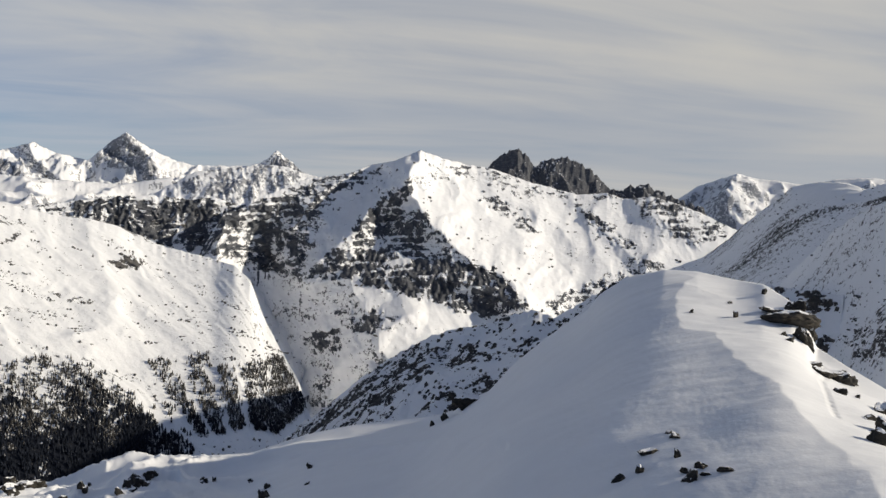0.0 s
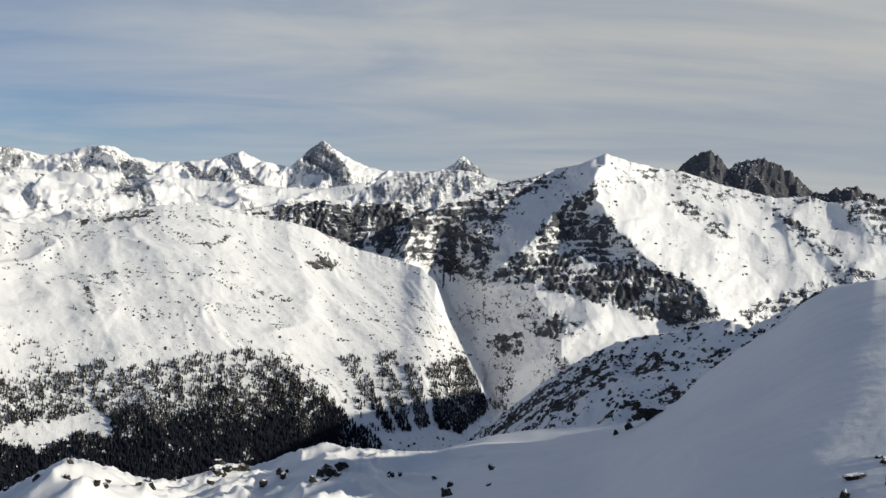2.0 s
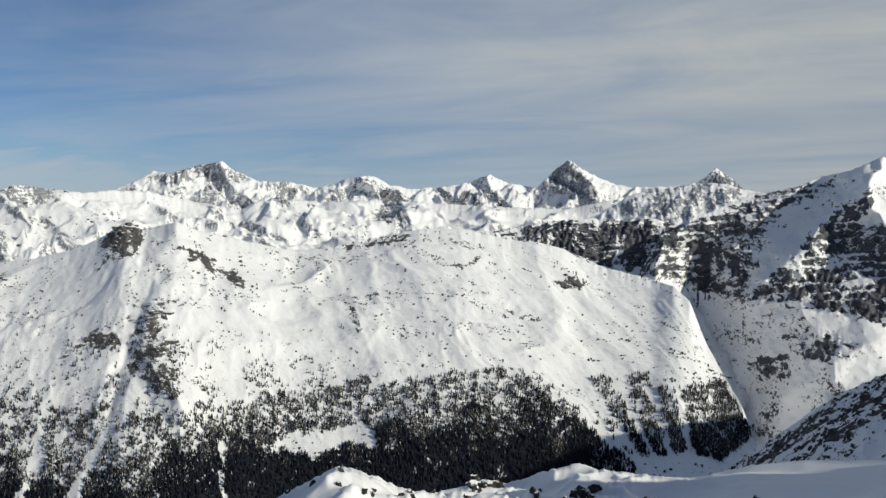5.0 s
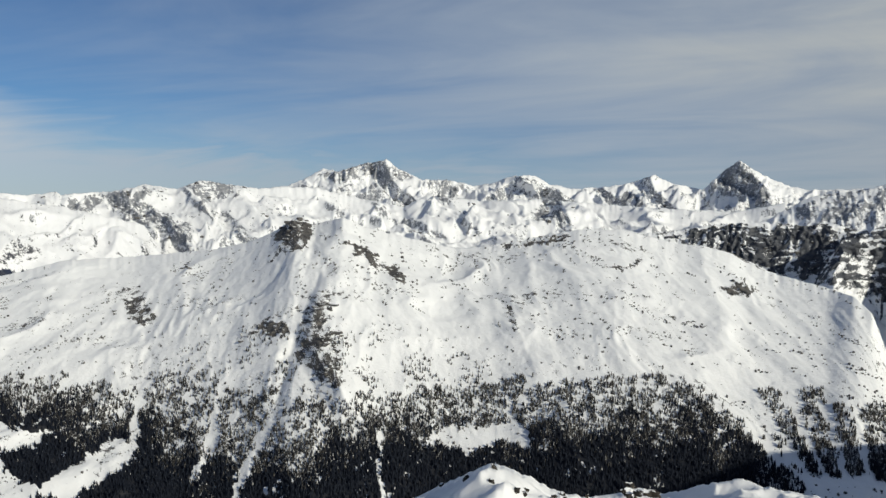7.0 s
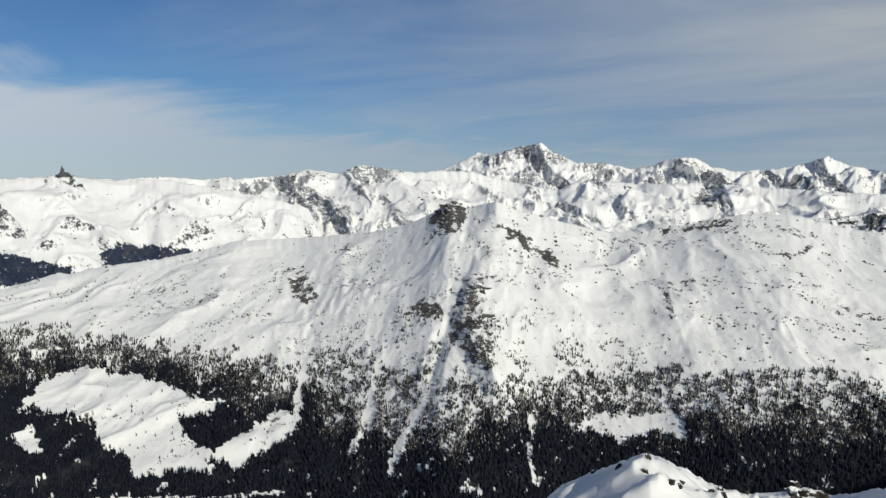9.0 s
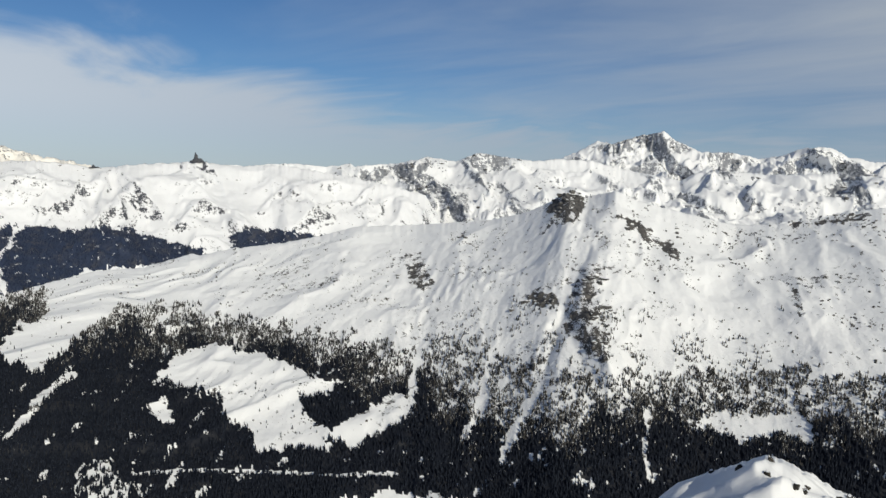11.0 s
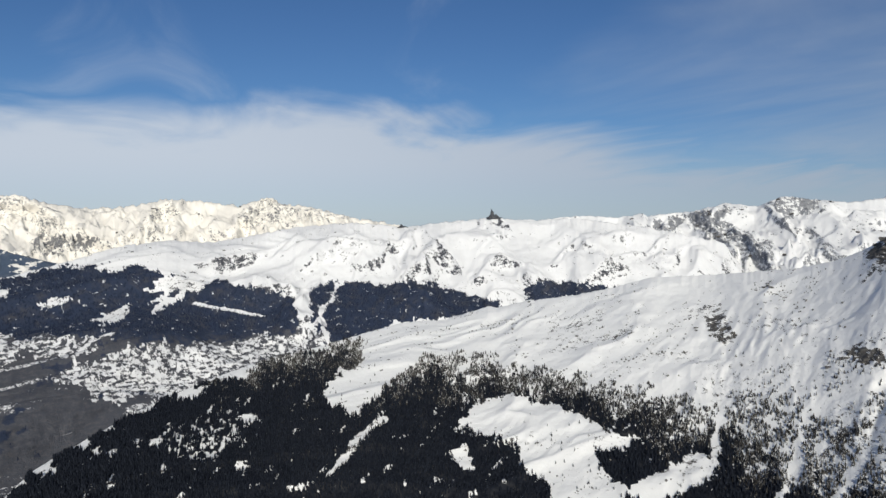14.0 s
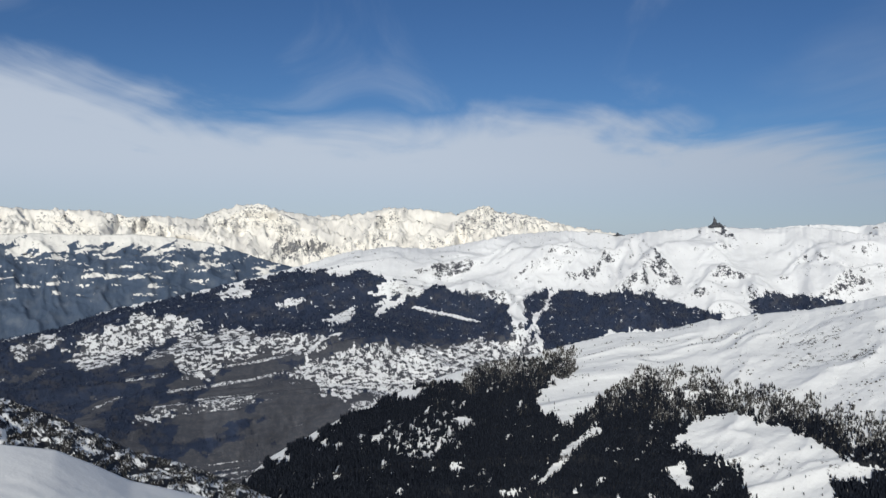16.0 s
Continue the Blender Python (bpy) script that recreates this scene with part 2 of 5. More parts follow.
FAR_CREST = [(8.06, 1.75), (9.63, 2.17), (10.57, 2.95), (11.37, 3.48), (11.98, 2.83), (13.02, 2.35), (15.21, 2.22), (16.83, 2.16), (18.09, 2.5), (19.63, 3.18), (20.83, 3.96), (21.9, 3.14), (23, 2), (24.95, 2.38), (26.13, 2.89), (27.63, 2.34), (29.19, 2.03), (31.42, 1.82), (32.98, 2.11), (33.98, 2.65), (35.46, 2.57), (36.98, 1.96), (38.11, 1.81), (39.7, 2.14), (41.65, 2.09), (43.27, 2.8), (44.07, 3.36), (45.87, 2.95), (47.24, 2.42), (48.35, 2.57), (49.1, 2.1), (50.07, 1.57)]
MID_CREST = [(17.96, 1.29), (21.13, 0.64), (24.49, 0.7), (29.85, 0.87), (33.55, 1.05), (37.32, 0.81), (41.22, 1.06), (42.82, 0.19), (46.46, 0.78), (48.68, 1.26), (50.91, 1.27), (52.41, 1.06), (54.66, 1.27), (56.21, 1.48), (57.68, 0.8), (59.62, 1.03), (61.5, 0.52), (63.04, 0.34), (64.57, 0.16), (64.89, 0.33), (66.62, 0.03), (66.88, 0.07), (68.37, 0.16), (69.84, 0.08), (71.7, -0.15), (75.45, -0.1), (77.39, -0.25)]
NORTH_CREST = [(59.67, -1.57), (64.55, -0.6), (68.37, -0.13), (69.34, -0), (72.23, -0.22), (73.86, -0.07), (75.18, -0.05), (76.26, -0.18), (79.09, -0.43), (81.03, -0.72), (82.64, -0.49), (84.82, -0.42), (88.18, -0.72), (90.85, -1.23), (93.53, -1.74), (96.58, -1.61), (99.63, -2.04), (101.86, -2.74), (104.14, -3.37), (107.11, -4.09), (110.71, -4.94), (114.21, -5.55), (117.63, -6.72), (120.73, -7.25)]
BERNESE = [(82.28, -0.37), (84.45, -0.04), (85.91, 0.31), (87.45, 0.69), (88.93, 0.78), (90.11, 1.25), (91.97, 0.65), (94.28, 0.95), (96.58, 1.05), (98.83, 0.56), (101.12, 0.4), (103.4, 0.7), (105.22, 1.23), (106.74, 1.05), (108.17, 0.65), (109.23, 0.16), (111.72, 0.34), (113.51, 0.29), (115.5, 0.66), (119.17, 0.68), (120.69, 0.82)]
FOOTHILLS = [(99.63, -3.37), (102.67, -3.1), (105.23, -2.4), (107.82, -1.5), (110.7, -1.05), (113.18, -0.85), (115.84, -0.9), (118.87, -0.8), (120.72, -0.9)]
GORGE_CREST = [(104.39, -18.04), (107.14, -16.75), (110.75, -15.3), (113.24, -14.51), (115.9, -12.92), (118.3, -11.76), (120.77, -10.64)]
ROCK_PYR_BAND = [(5.33, -4.32), (3.05, -3.75), (0.77, -3.01), (-0.99, -3.3), (-3.53, -3.78), (-4.94, -4.73), (-6.06, -6.2), (-3.71, -6.92), (-0.97, -6.51), (1.39, -5.86), (3.35, -5.46), (5.29, -5.16)]
ROCK_PYR_FACE = [(2.35, 2.19), (3.31, 1.37), (4.78, 0.13), (5.8, -1.07), (5.52, -0.48), (3.25, 0.22), (2.21, 0.85)]
ROCK_PYR_STRATA = [(8.93, -4.67), (7.3, -3.07), (5.77, -1.73), (5.52, -0.41), (3.25, 0.22), (1.69, -0.08), (-0.32, -1.71), (-0.99, -2.64), (0.76, -3.13), (3.05, -3.75), (5.33, -4.4), (6.82, -5.15), (9.09, -5.32)]
ROCK_PYR_FOOT = [(6.81, -6.99), (5.22, -6.62), (2.86, -7.36), (3.2, -8.21), (5.12, -8.52), (6.68, -8.01)]
ROCK_SLOPE_BAND = [(25.58, -1.02), (22.55, -0.28), (19.45, -0.3), (16.39, 0.06), (13.31, -0.15), (10.33, 0.59), (8.75, -0.65), (9.17, -2.95), (9.23, -5.04), (11.52, -4.64), (13.85, -3.95), (16.18, -3.47), (19.3, -3.11), (21.67, -2.16), (23.24, -1.67)]
ROCK_SLOPE_TOP = [(46.92, -2.2), (45.18, -2.72), (43.61, -3.63), (42.34, -4.63), (42.59, -5.25), (43.98, -4.14), (45.54, -3.31)]
ROCK_SLOPE_SUMMIT = [(51.59, -1.98), (50.11, -0.89), (48.75, -1.23), (49.27, -2.86), (50.42, -2.97)]
ROCK_SLOPE_KNOB = [(52.65, -8.01), (51.47, -7.81), (50.34, -7.99), (50.5, -8.93), (51.44, -8.94)]
ROCK_SLOPE_SPOT = [(21.76, -4.4), (20.39, -3.87), (19.63, -4.19), (19.84, -4.74), (21.04, -4.72)]
ROCK_SLOPE_LEFT = [(61.14, -5.65), (59.78, -5.46), (59.34, -6.73), (58.7, -7.82), (60.07, -7.99), (60.78, -6.72)]
ROCK_SLOPE_RIM = [(36.32, -2.21), (33.66, -1.72), (31.77, -1.26), (31.39, -1.51), (33.26, -1.97), (35.55, -2.37)]
WOOD_SLOPE_WOOD = [(108.08, -17.81), (104.15, -15.42), (97.7, -12.3), (90.08, -9.7), (84.43, -8.43), (82.97, -9.1), (86.26, -11.44), (84.41, -12.81), (80.11, -10.09), (76.48, -9.42), (71.56, -10.11), (66.44, -11.26), (60.94, -11.78), (56.34, -11.24), (53.22, -12.19), (47.43, -13.61), (42.11, -12.18), (42.7, -12.23), (38.81, -12.03), (35.77, -11.28), (33.12, -11.65), (27.62, -10.56), (23.4, -10.47), (20.96, -11.98), (19.31, -13.13), (17.4, -14.2), (15.77, -15.6), (16.36, -17.58), (21.99, -19.27), (31.03, -20.88), (46.28, -22.14), (61.5, -21.49), (72.43, -24.39), (83.09, -23.45), (91.74, -20.77)]
WOOD_TONGUE1 = [(19.01, -10.73), (17.34, -10.42), (16.44, -12.61), (14.61, -15.39), (15.49, -15.49), (17.6, -12.68)]
WOOD_TONGUE2 = [(16.66, -10.19), (15.04, -10.05), (15.02, -11.73), (13.6, -15.01), (14.4, -15.66), (15.91, -13.68)]
WOOD_TONGUE3 = [(14.49, -10.95), (13.33, -11.23), (12.61, -14.86), (13.46, -15.4), (14.36, -13.17)]
WOOD_TONGUE4 = [(13.21, -11.22), (10.63, -10.23), (9.41, -11.97), (8.58, -13.67), (10.33, -15.26), (12.23, -15.15)]
WOOD_CLEAR_MEADOW = [(77.5, -14.2), (76.02, -12.77), (73.78, -11.87), (70.68, -12.52), (68.73, -13.2), (67.11, -13.93), (64.76, -14.43), (66.28, -15.24), (67.84, -15.43), (67.11, -16.84), (65.95, -17.55), (65.79, -18.58), (70.25, -19), (71.03, -17.58), (72.52, -16.87), (73.1, -15.41), (74.85, -14.72)]
WOOD_CLEAR_TONGUE = [(65.93, -17.92), (64.73, -16.99), (62.77, -16.06), (61.18, -14.92), (60.09, -15.61), (60.26, -16.68), (62.41, -17.82), (64.03, -18.82)]
WOOD_CLEAR_SMALL = [(77.75, -15.82), (76.69, -15.31), (75.83, -16.79), (76.87, -17.05)]
WOOD_CLEAR_BENCH = [(41.36, -15.84), (39.21, -14.61), (36.85, -14.61), (34.65, -14.05), (33.3, -14.66), (33.61, -15.62), (35.86, -15.44), (37.73, -16.35), (38.79, -15.84)]
WOOD_CLEAR_WEST = [(86.51, -11.93), (84.22, -10.26), (81.17, -9.49), (80.4, -10.23), (82.69, -11.75), (83.84, -13.41), (84.99, -13.23)]
WOOD_CLEAR_PATCH = [(92.14, -13.25), (90.64, -12.78), (90.75, -13.59), (91.58, -13.86)]
CHUT_CHUTE1 = [(48.45, -4), (49.62, -8.64), (50.19, -10.91), (50.78, -13.53), (51.82, -15.41), (52.86, -17.48), (53.58, -19.25)]
CHUT_CHUTE2 = [(54.28, -11.31), (54.73, -12.81), (55.18, -15.71), (56.05, -17.71)]
CHUT_CHUTE3 = [(59.69, -12.31), (59.82, -13.75), (60.1, -15.86)]
CHUT_CHUTE4 = [(43.78, -15.25), (43.77, -18.1), (43.29, -19.34)]
CHUT_GULLY_WEST = [(82.23, -13.59), (84.04, -14.93), (85.87, -17.14)]
CHUTE_EAST_1 = [(17.41, -10.61), (16.11, -12.96), (14.48, -15.67)]
CHUTE_EAST_2 = [(14.84, -10.22), (14.36, -13.17), (13.45, -15.51)]
CHUTE_EAST_3 = [(13.21, -11.22), (12.33, -15.02)]
CHUTE_EAST_4 = [(20.51, -11.76), (18.22, -14.23), (15.77, -15.94)]
ROCK_PYR_RIDGE = [(1.83, 3.94), (-0.06, 3.2), (-3.15, 3.06), (-5.89, 2.05), (-9.33, 1.46), (-11.91, 1.96), (-11.2, 1.48), (-8.21, 1.33), (-5.16, 1.44), (-1.64, 2.4)]
ROCK_PYR_LOW = [(-7.12, -5.94), (-8.95, -4.67), (-10.8, -4.16), (-12.9, -2.13), (-15.13, -2.73), (-12.29, -4.06), (-10.12, -5.35), (-8.31, -6.62)]
ROCK_PYR_EAST = [(-12.92, 0.86), (-15.36, 1.3), (-18.95, -0.1), (-18.32, -1.06), (-15.2, -0.89)]
ROCK_PYR_WEST = [(10.25, 0.67), (8.84, 1.79), (6.53, 2.22), (3.84, 3.14), (4.94, 1.92), (7.23, 0.83), (8.74, -0.02)]

ROCK_RIB_FACE = [(47.97, -5.1), (47.38, -5.85), (47.48, -8.52), (46.85, -10.39), (46.79, -12.27), (47.96, -11.53), (48.95, -10.42), (49.89, -10.43), (49.57, -8.55), (48.67, -7.02)]
CLEAR_NORTH = [(98.45, -14.82), (95.24, -12.92), (93.35, -13.13), (91.42, -13.68), (91.42, -14.94), (93.35, -15.23), (95.24, -15.98)]
EDGE_PYR_ARETE = [(1.83, 3.86), (2.44, 2.38), (2.29, 1.04), (1.62, 0.03), (0.09, -1.27), (-0.99, -2.53), (-2.99, -3.73), (-5.05, -4.61), (-6.29, -6.18)]
EDGE_PYR_RIB = [(2.51, 2.29), (3.68, 1.08), (5.08, -0.15), (5.77, -1.65), (7.24, -2.87), (8.94, -4.63)]
EDGE_PYR_BOWL_RIM = [(6.35, 2.34), (8.07, 1.1), (9.32, -0.3), (10.02, -1.48), (10.7, -3.03)]
HOLLOW_PYR_BOWL = [(4.69, 2.06), (6.31, 0.05), (7.74, -1.94)]
EDGE_PYR_BAND = [(8.34, -5.22), (5.31, -4.78), (3.01, -4.52), (0.71, -4.09), (-1.06, -4.57), (-3.62, -5.39), (-5.79, -6.22)]
EDGE_PYR_SPUR_1 = [(-9.06, 0.99), (-10.56, -0.19), (-12.13, -1.61), (-13.29, -2.48)]
EDGE_PYR_SPUR_2 = [(-3.22, 1.72), (-5.19, 0.86), (-7.94, -0.52), (-8.76, -1.62)]
EDGE_PYR_SPUR_3 = [(-11.53, 2.13), (-13.45, 0.91), (-15.7, -0.27), (-18.22, -1.05)]
EDGE_PYR_SPUR_4 = [(0.71, 3.24), (-1.71, 1.25), (-3.74, -0.56), (-6.1, -1.59)]
HOLLOW_PYR_COUL = [(10.49, -7.57), (11.14, -9.84), (9.53, -12.04), (8.09, -10.51)]
EDGE_PYR_APRON = [(2.09, -7.24), (4.33, -8.87), (6.54, -10.85), (7.42, -12.37)]
HOLLOW_EAST_BOWL = [(12.3, -4.61), (11.46, -6.85), (10.24, -9.07), (9.0, -11.29), (8.32, -13.5)]
ROCK_PYR_FOOT_LOW = [(9.37, -9.05), (8.18, -8.63), (6.67, -8.35), (6.36, -9.9), (7.53, -10.2), (8.89, -9.6)]
ROCK_PYR_GORGE = [(8.09, -10.51), (6.94, -10.48), (7.42, -12.37), (8.0, -12.38)]
ROCK_PYR_LEFT = [(11.07, -3.05), (10.03, -1.29), (9.15, -0.1), (7.89, 1.3), (6.35, 2.42), (7.12, 0.96), (8.56, -0.64), (9.24, -2.21), (8.96, -4.1), (9.88, -4.52)]
ROCK_PYR_SPUR_1 = [(-8.79, 1.13), (-9.55, 1.01), (-11.32, -0.41), (-13.04, -1.37), (-12.15, -1.8), (-10.62, -1.13)]
ROCK_PYR_SPUR_2 = [(-0.52, 1.77), (-2.1, 1.08), (-3.64, 1.17), (-6.84, -1.16), (-5.69, -1.11), (-2.89, 0.74)]
ROCK_PYR_SPUR_3 = [(-11.52, 2.32), (-13.35, 2.41), (-15.6, 1.21), (-18.16, -0.13), (-16.84, -1.5), (-14.61, -0.15)]
BAND_FOOT = [(25.58, -1.14), (23.23, -1.94), (20.86, -2.89), (18.5, -3.53), (15.38, -4.04), (13.05, -4.55), (11.13, -4.8), (9.39, -5.44), (8.15, -4.4)]
EDGE_SLOPE_SPUR = [(47.0, -0.78), (47.66, -2.8), (48.09, -4.72), (48.57, -6.64), (48.74, -8.54), (47.92, -10.41), (46.79, -12.27)]
HOLLOW_COULOIR = [(47.81, -3.95), (48.96, -6.07), (49.77, -8.17), (50.2, -10.43), (50.87, -13.02)]
EDGE_SLOPE_LEFT = [(49.79, -0.96), (51.23, -2.9), (53.02, -5.2), (55.15, -7.46), (57.25, -9.65)]
EDGE_SLOPE_RIGHT = [(47.0, -0.78), (45.17, -2.91), (43.21, -4.2), (41.98, -6.08)]
EDGE_SLOPE_EAST = [(36.32, -2.21), (35.42, -5.44), (34.75, -7.71), (33.28, -10.67)]
ROCK_SLOPE_GULLY = [(35.58, -6.22), (35.19, -6.39), (34.55, -7.89), (34.93, -8.02)]
ROCK_SLOPE_HOLLOW = [(29.43, -3.17), (27.57, -3.24), (26.5, -2.54), (26.84, -3.12), (27.93, -3.56)]
EDGE_MID_LAYER = [(64.09, -0.22), (64.6, -1.77), (63.21, -3.24), (60.88, -3.72)]
EDGE_MID_LAYER_2 = [(61.06, 0.57), (59.08, -0.56), (57.49, -1.64), (55.87, -3.18)]
EDGE_MID_LAYER_3 = [(56.86, 1.26), (54.86, -0.37), (52.46, -2.17), (51.67, -2.7)]
ROCK_MID_1 = [(65.37, -1.53), (64.08, -0.48), (62.2, 0.37), (59.53, 0.76), (58.73, 0.22), (60.27, 0.07), (62.17, -0.24), (63.67, -1.15)]
ROCK_MID_2 = [(62.17, -0.24), (59.48, -0.27), (57.9, -1.08), (56.32, -1.97), (56.19, -3.05), (57.84, -2.51), (59.43, -1.54), (60.99, -1.03)]
ROCK_MID_3 = [(57.24, 1.13), (55.72, 1.5), (53.39, 0.85), (54.12, 0.24), (56.05, 0.34)]
ROCK_MID_4 = [(63.42, -2.6), (62.06, -3.0), (60.11, -3.54), (58.57, -3.31), (60.1, -3.77), (62.04, -3.46)]
ROCK_MID_5 = [(48.56, 2.11), (46.75, 2.82), (44.23, 3.24), (42.39, 2.35), (43.42, 1.83), (45.62, 2.23), (47.42, 1.67)]
EDGE_FAR_1 = [(44.23, 3.16), (43.42, 1.83), (41.91, 0.61), (39.73, -0.57)]
EDGE_FAR_2 = [(46.74, 2.63), (47.38, 1.11), (48.05, -0.05)]
EDGE_MID_R1 = [(45.73, 2.63), (44.16, 1.16), (41.78, -0.67), (39.81, -1.76)]
EDGE_MID_R2 = [(32.46, 1.39), (31.65, 0.28), (31.34, -0.86)]
EDGE_MID_R3 = [(40.33, 1.88), (39.51, 0.57), (37.91, -0.92)]
ROCK_MID_R2 = [(34.29, -0.2), (33.2, 1.1), (32.34, 1.28), (31.34, -0.74), (32.94, -0.54)]
ROCK_MID_R3 = [(41.3, 1.85), (39.96, 2.17), (38.96, 1.36), (39.51, 0.37), (40.68, 0.91)]
EDGE_FAR_3 = [(34.79, 2.57), (36.28, 1.64), (37.59, 0.56)]
EDGE_FAR_4 = [(34.21, 2.48), (32.27, 1.59), (30.34, 0.51), (27.69, -0.52)]
EDGE_FAR_5 = [(26.38, 2.71), (25.6, 1.61), (24.11, 0.36)]
EDGE_FAR_6 = [(29.28, 1.87), (27.76, 0.98), (26.24, -0.28)]
ROCK_FAR_5 = [(28.71, 1.52), (27.06, 1.57), (25.89, 0.11), (26.98, -0.19)]
EDGE_DENT = [(20.72, 3.96), (19.89, 3.04), (18.9, 1.63)]
ROCK_DENT = [(22.7, 1.96), (21.61, 3.19), (20.72, 3.96), (19.54, 2.87), (18.71, 1.7), (19.12, 1.33), (20.34, 1.88), (21.54, 1.91)]
ROCK_TOOTH = [(11.88, 2.57), (11.17, 3.37), (10.4, 2.85), (9.44, 2.12), (10.74, 2.08)]
ROCK_STRIPED = [(17.74, 0.72), (15.66, 1.95), (11.69, 2.51), (9.43, 1.89), (11.61, 0.71), (13.78, 0.02), (16.66, 0.04)]
FIELD_1 = [(117.32, -8.75), (116.34, -7.58), (114.86, -6.65), (112.31, -6.06), (108.98, -6.43), (109.16, -7.24), (111.62, -7.89), (114.36, -9.09), (116.02, -9.17)]
FIELD_2 = [(110.82, -9.08), (110.58, -7.93), (109.51, -7.3), (106.63, -7.08), (105.16, -7.78), (104.78, -8.91), (107.36, -9.57), (108.8, -10.32), (110.58, -9.99)]
FIELD_3 = [(103.29, -9.87), (101.41, -8.97), (98.35, -8.25), (93.72, -8.43), (89.08, -7.81), (86.77, -7.76), (86.38, -8.7), (90.22, -9.54), (92.92, -10.89), (96.02, -11.72), (99.1, -11.85), (101.78, -11.21)]
FIELD_4 = [(105.08, -8.01), (102.92, -7.44), (100.65, -7.77), (101.41, -8.78), (104.04, -8.85)]
FIELD_5 = [(113.29, -12.57), (111.28, -12.2), (110.51, -12.61), (112.26, -12.92)]
FIELD_6 = [(120.45, -7.87), (118.9, -7.28), (117.31, -7.01), (117.63, -7.76), (119.53, -8.48)]
FIELD_7 = [(108.08, -4.75), (106.63, -4.32), (105.35, -4.48), (105.9, -4.96), (107.54, -5.05)]
FIELD_8 = [(104.42, -5.47), (102.93, -5.03), (102.1, -5.26), (103.3, -5.78)]
FIELD_9 = [(100.96, -6.56), (99.9, -6.19), (98.68, -5.58), (99.13, -6.57), (100.08, -6.91)]
PISTE_1 = [(93.75, -4.1), (95.29, -4.88), (96.45, -5.58), (97.29, -6.19)]
PISTE_2 = [(94.71, -5.76), (92.96, -6.13), (90.44, -6.68)]
PISTE_3 = [(85.1, -4.22), (85.65, -5.45), (86.59, -6.43), (86.39, -7.37), (85.99, -8.58)]
PISTE_4 = [(88.14, -5.5), (87.74, -6.83), (87.16, -7.58)]
NORTH_WOODS_EAST = [(87.19, -4.91), (85.66, -4.38), (82.26, -4.62), (79.67, -4.36), (77.12, -5.03), (74.98, -5.69), (73.86, -6.19), (77.09, -6.77), (81.48, -7.16), (84.47, -8.46), (85.99, -8.8), (86.77, -7.76), (87.36, -6.25)]
NORTH_WOODS_MID = [(97.6, -5.77), (96.06, -5.0), (93.37, -4.21), (91.04, -4.77), (88.33, -5.31), (87.75, -6.26), (88.31, -7.6), (92.17, -8.16), (96.04, -8.25), (99.89, -7.86), (100.27, -6.91)]
NORTH_WOODS_WEST = [(124.27, -8.27), (120.74, -7.25), (116.99, -6.4), (112.31, -5.22), (108.08, -4.45), (104.8, -3.58), (101.43, -3.21), (98.38, -3.35), (96.07, -3.73), (97.99, -4.81), (96.45, -5.19), (99.13, -6.91), (100.27, -7.85), (105.53, -7.4), (110.93, -7.62), (117.0, -8.77), (123.71, -10.27)]
NORTH_WOODS_GAP = [(72.74, -4.87), (71.57, -4.29), (68.93, -4.36), (66.38, -4.76), (67.0, -5.14), (70.22, -5.37), (72.22, -5.75)]
EDGE_NORTH_1 = [(74.67, 0.3), (73.33, -0.89), (72.45, -2.33), (71.58, -3.93)]
EDGE_NORTH_2 = [(78.63, -1.15), (77.89, -2.26), (76.79, -3.73)]
EDGE_NORTH_3 = [(84.57, -0.66), (86.07, -2.02), (88.35, -3.58), (90.27, -4.76)]
EDGE_NORTH_4 = [(89.15, -0.7), (91.07, -1.69), (93.76, -2.87), (96.07, -3.65)]
EDGE_NORTH_5 = [(67.7, -1.68), (67.05, -2.71), (68.93, -4.18)]
EDGE_NORTH_6 = [(98.35, -8.32), (100.26, -9.36), (102.91, -11.18), (106.26, -12.9)]
EDGE_NORTH_7 = [(109.87, -7.66), (111.28, -9.78), (114.37, -11.72), (116.04, -13.32)]
EDGE_BERN_1 = [(105.36, 1.25), (107.36, 0.29), (109.16, -0.66)]
EDGE_BERN_2 = [(104.81, 1.18), (102.57, -0.24), (100.68, -1.37)]
EDGE_BERN_3 = [(90.33, 1.33), (91.47, 0.05), (93.0, -1.12)]
EDGE_BERN_4 = [(96.49, 1.16), (97.63, -0.01), (98.39, -1.16)]
EDGE_BERN_5 = [(112.98, 0.41), (110.92, -0.3), (107.72, -1.77), (105.54, -2.33)]
EDGE_BERN_6 = [(116.95, 0.64), (115.33, -0.33), (114.34, -1.4)]
ROCK_BERN_1 = [(109.51, 0.26), (107.36, 1.14), (105.54, 1.24), (103.69, 0.51), (105.17, -0.07), (107.36, -0.27)]
ROCK_BERN_2 = [(92.24, -0.15), (90.33, 1.33), (87.25, 0.66), (84.58, 0.11), (87.24, -0.49), (89.92, -0.9)]
ROCK_BERN_4 = [(104.8, -1.39), (102.94, -1.19), (99.92, -1.37), (101.43, -2.14), (103.68, -2.52)]
ROCK_BERN_5 = [(115.0, 0.21), (113.32, 0.48), (111.96, 0.24), (112.64, -0.13), (114.33, -0.15)]
NORTH_SCRUB = [(125.09, -6.59), (120.74, -7.18), (110.93, -7.26), (99.89, -7.71), (88.31, -7.72), (85.99, -8.95), (91.35, -12.37), (99.85, -16.37), (110.94, -18.19), (125.18, -16.4)]
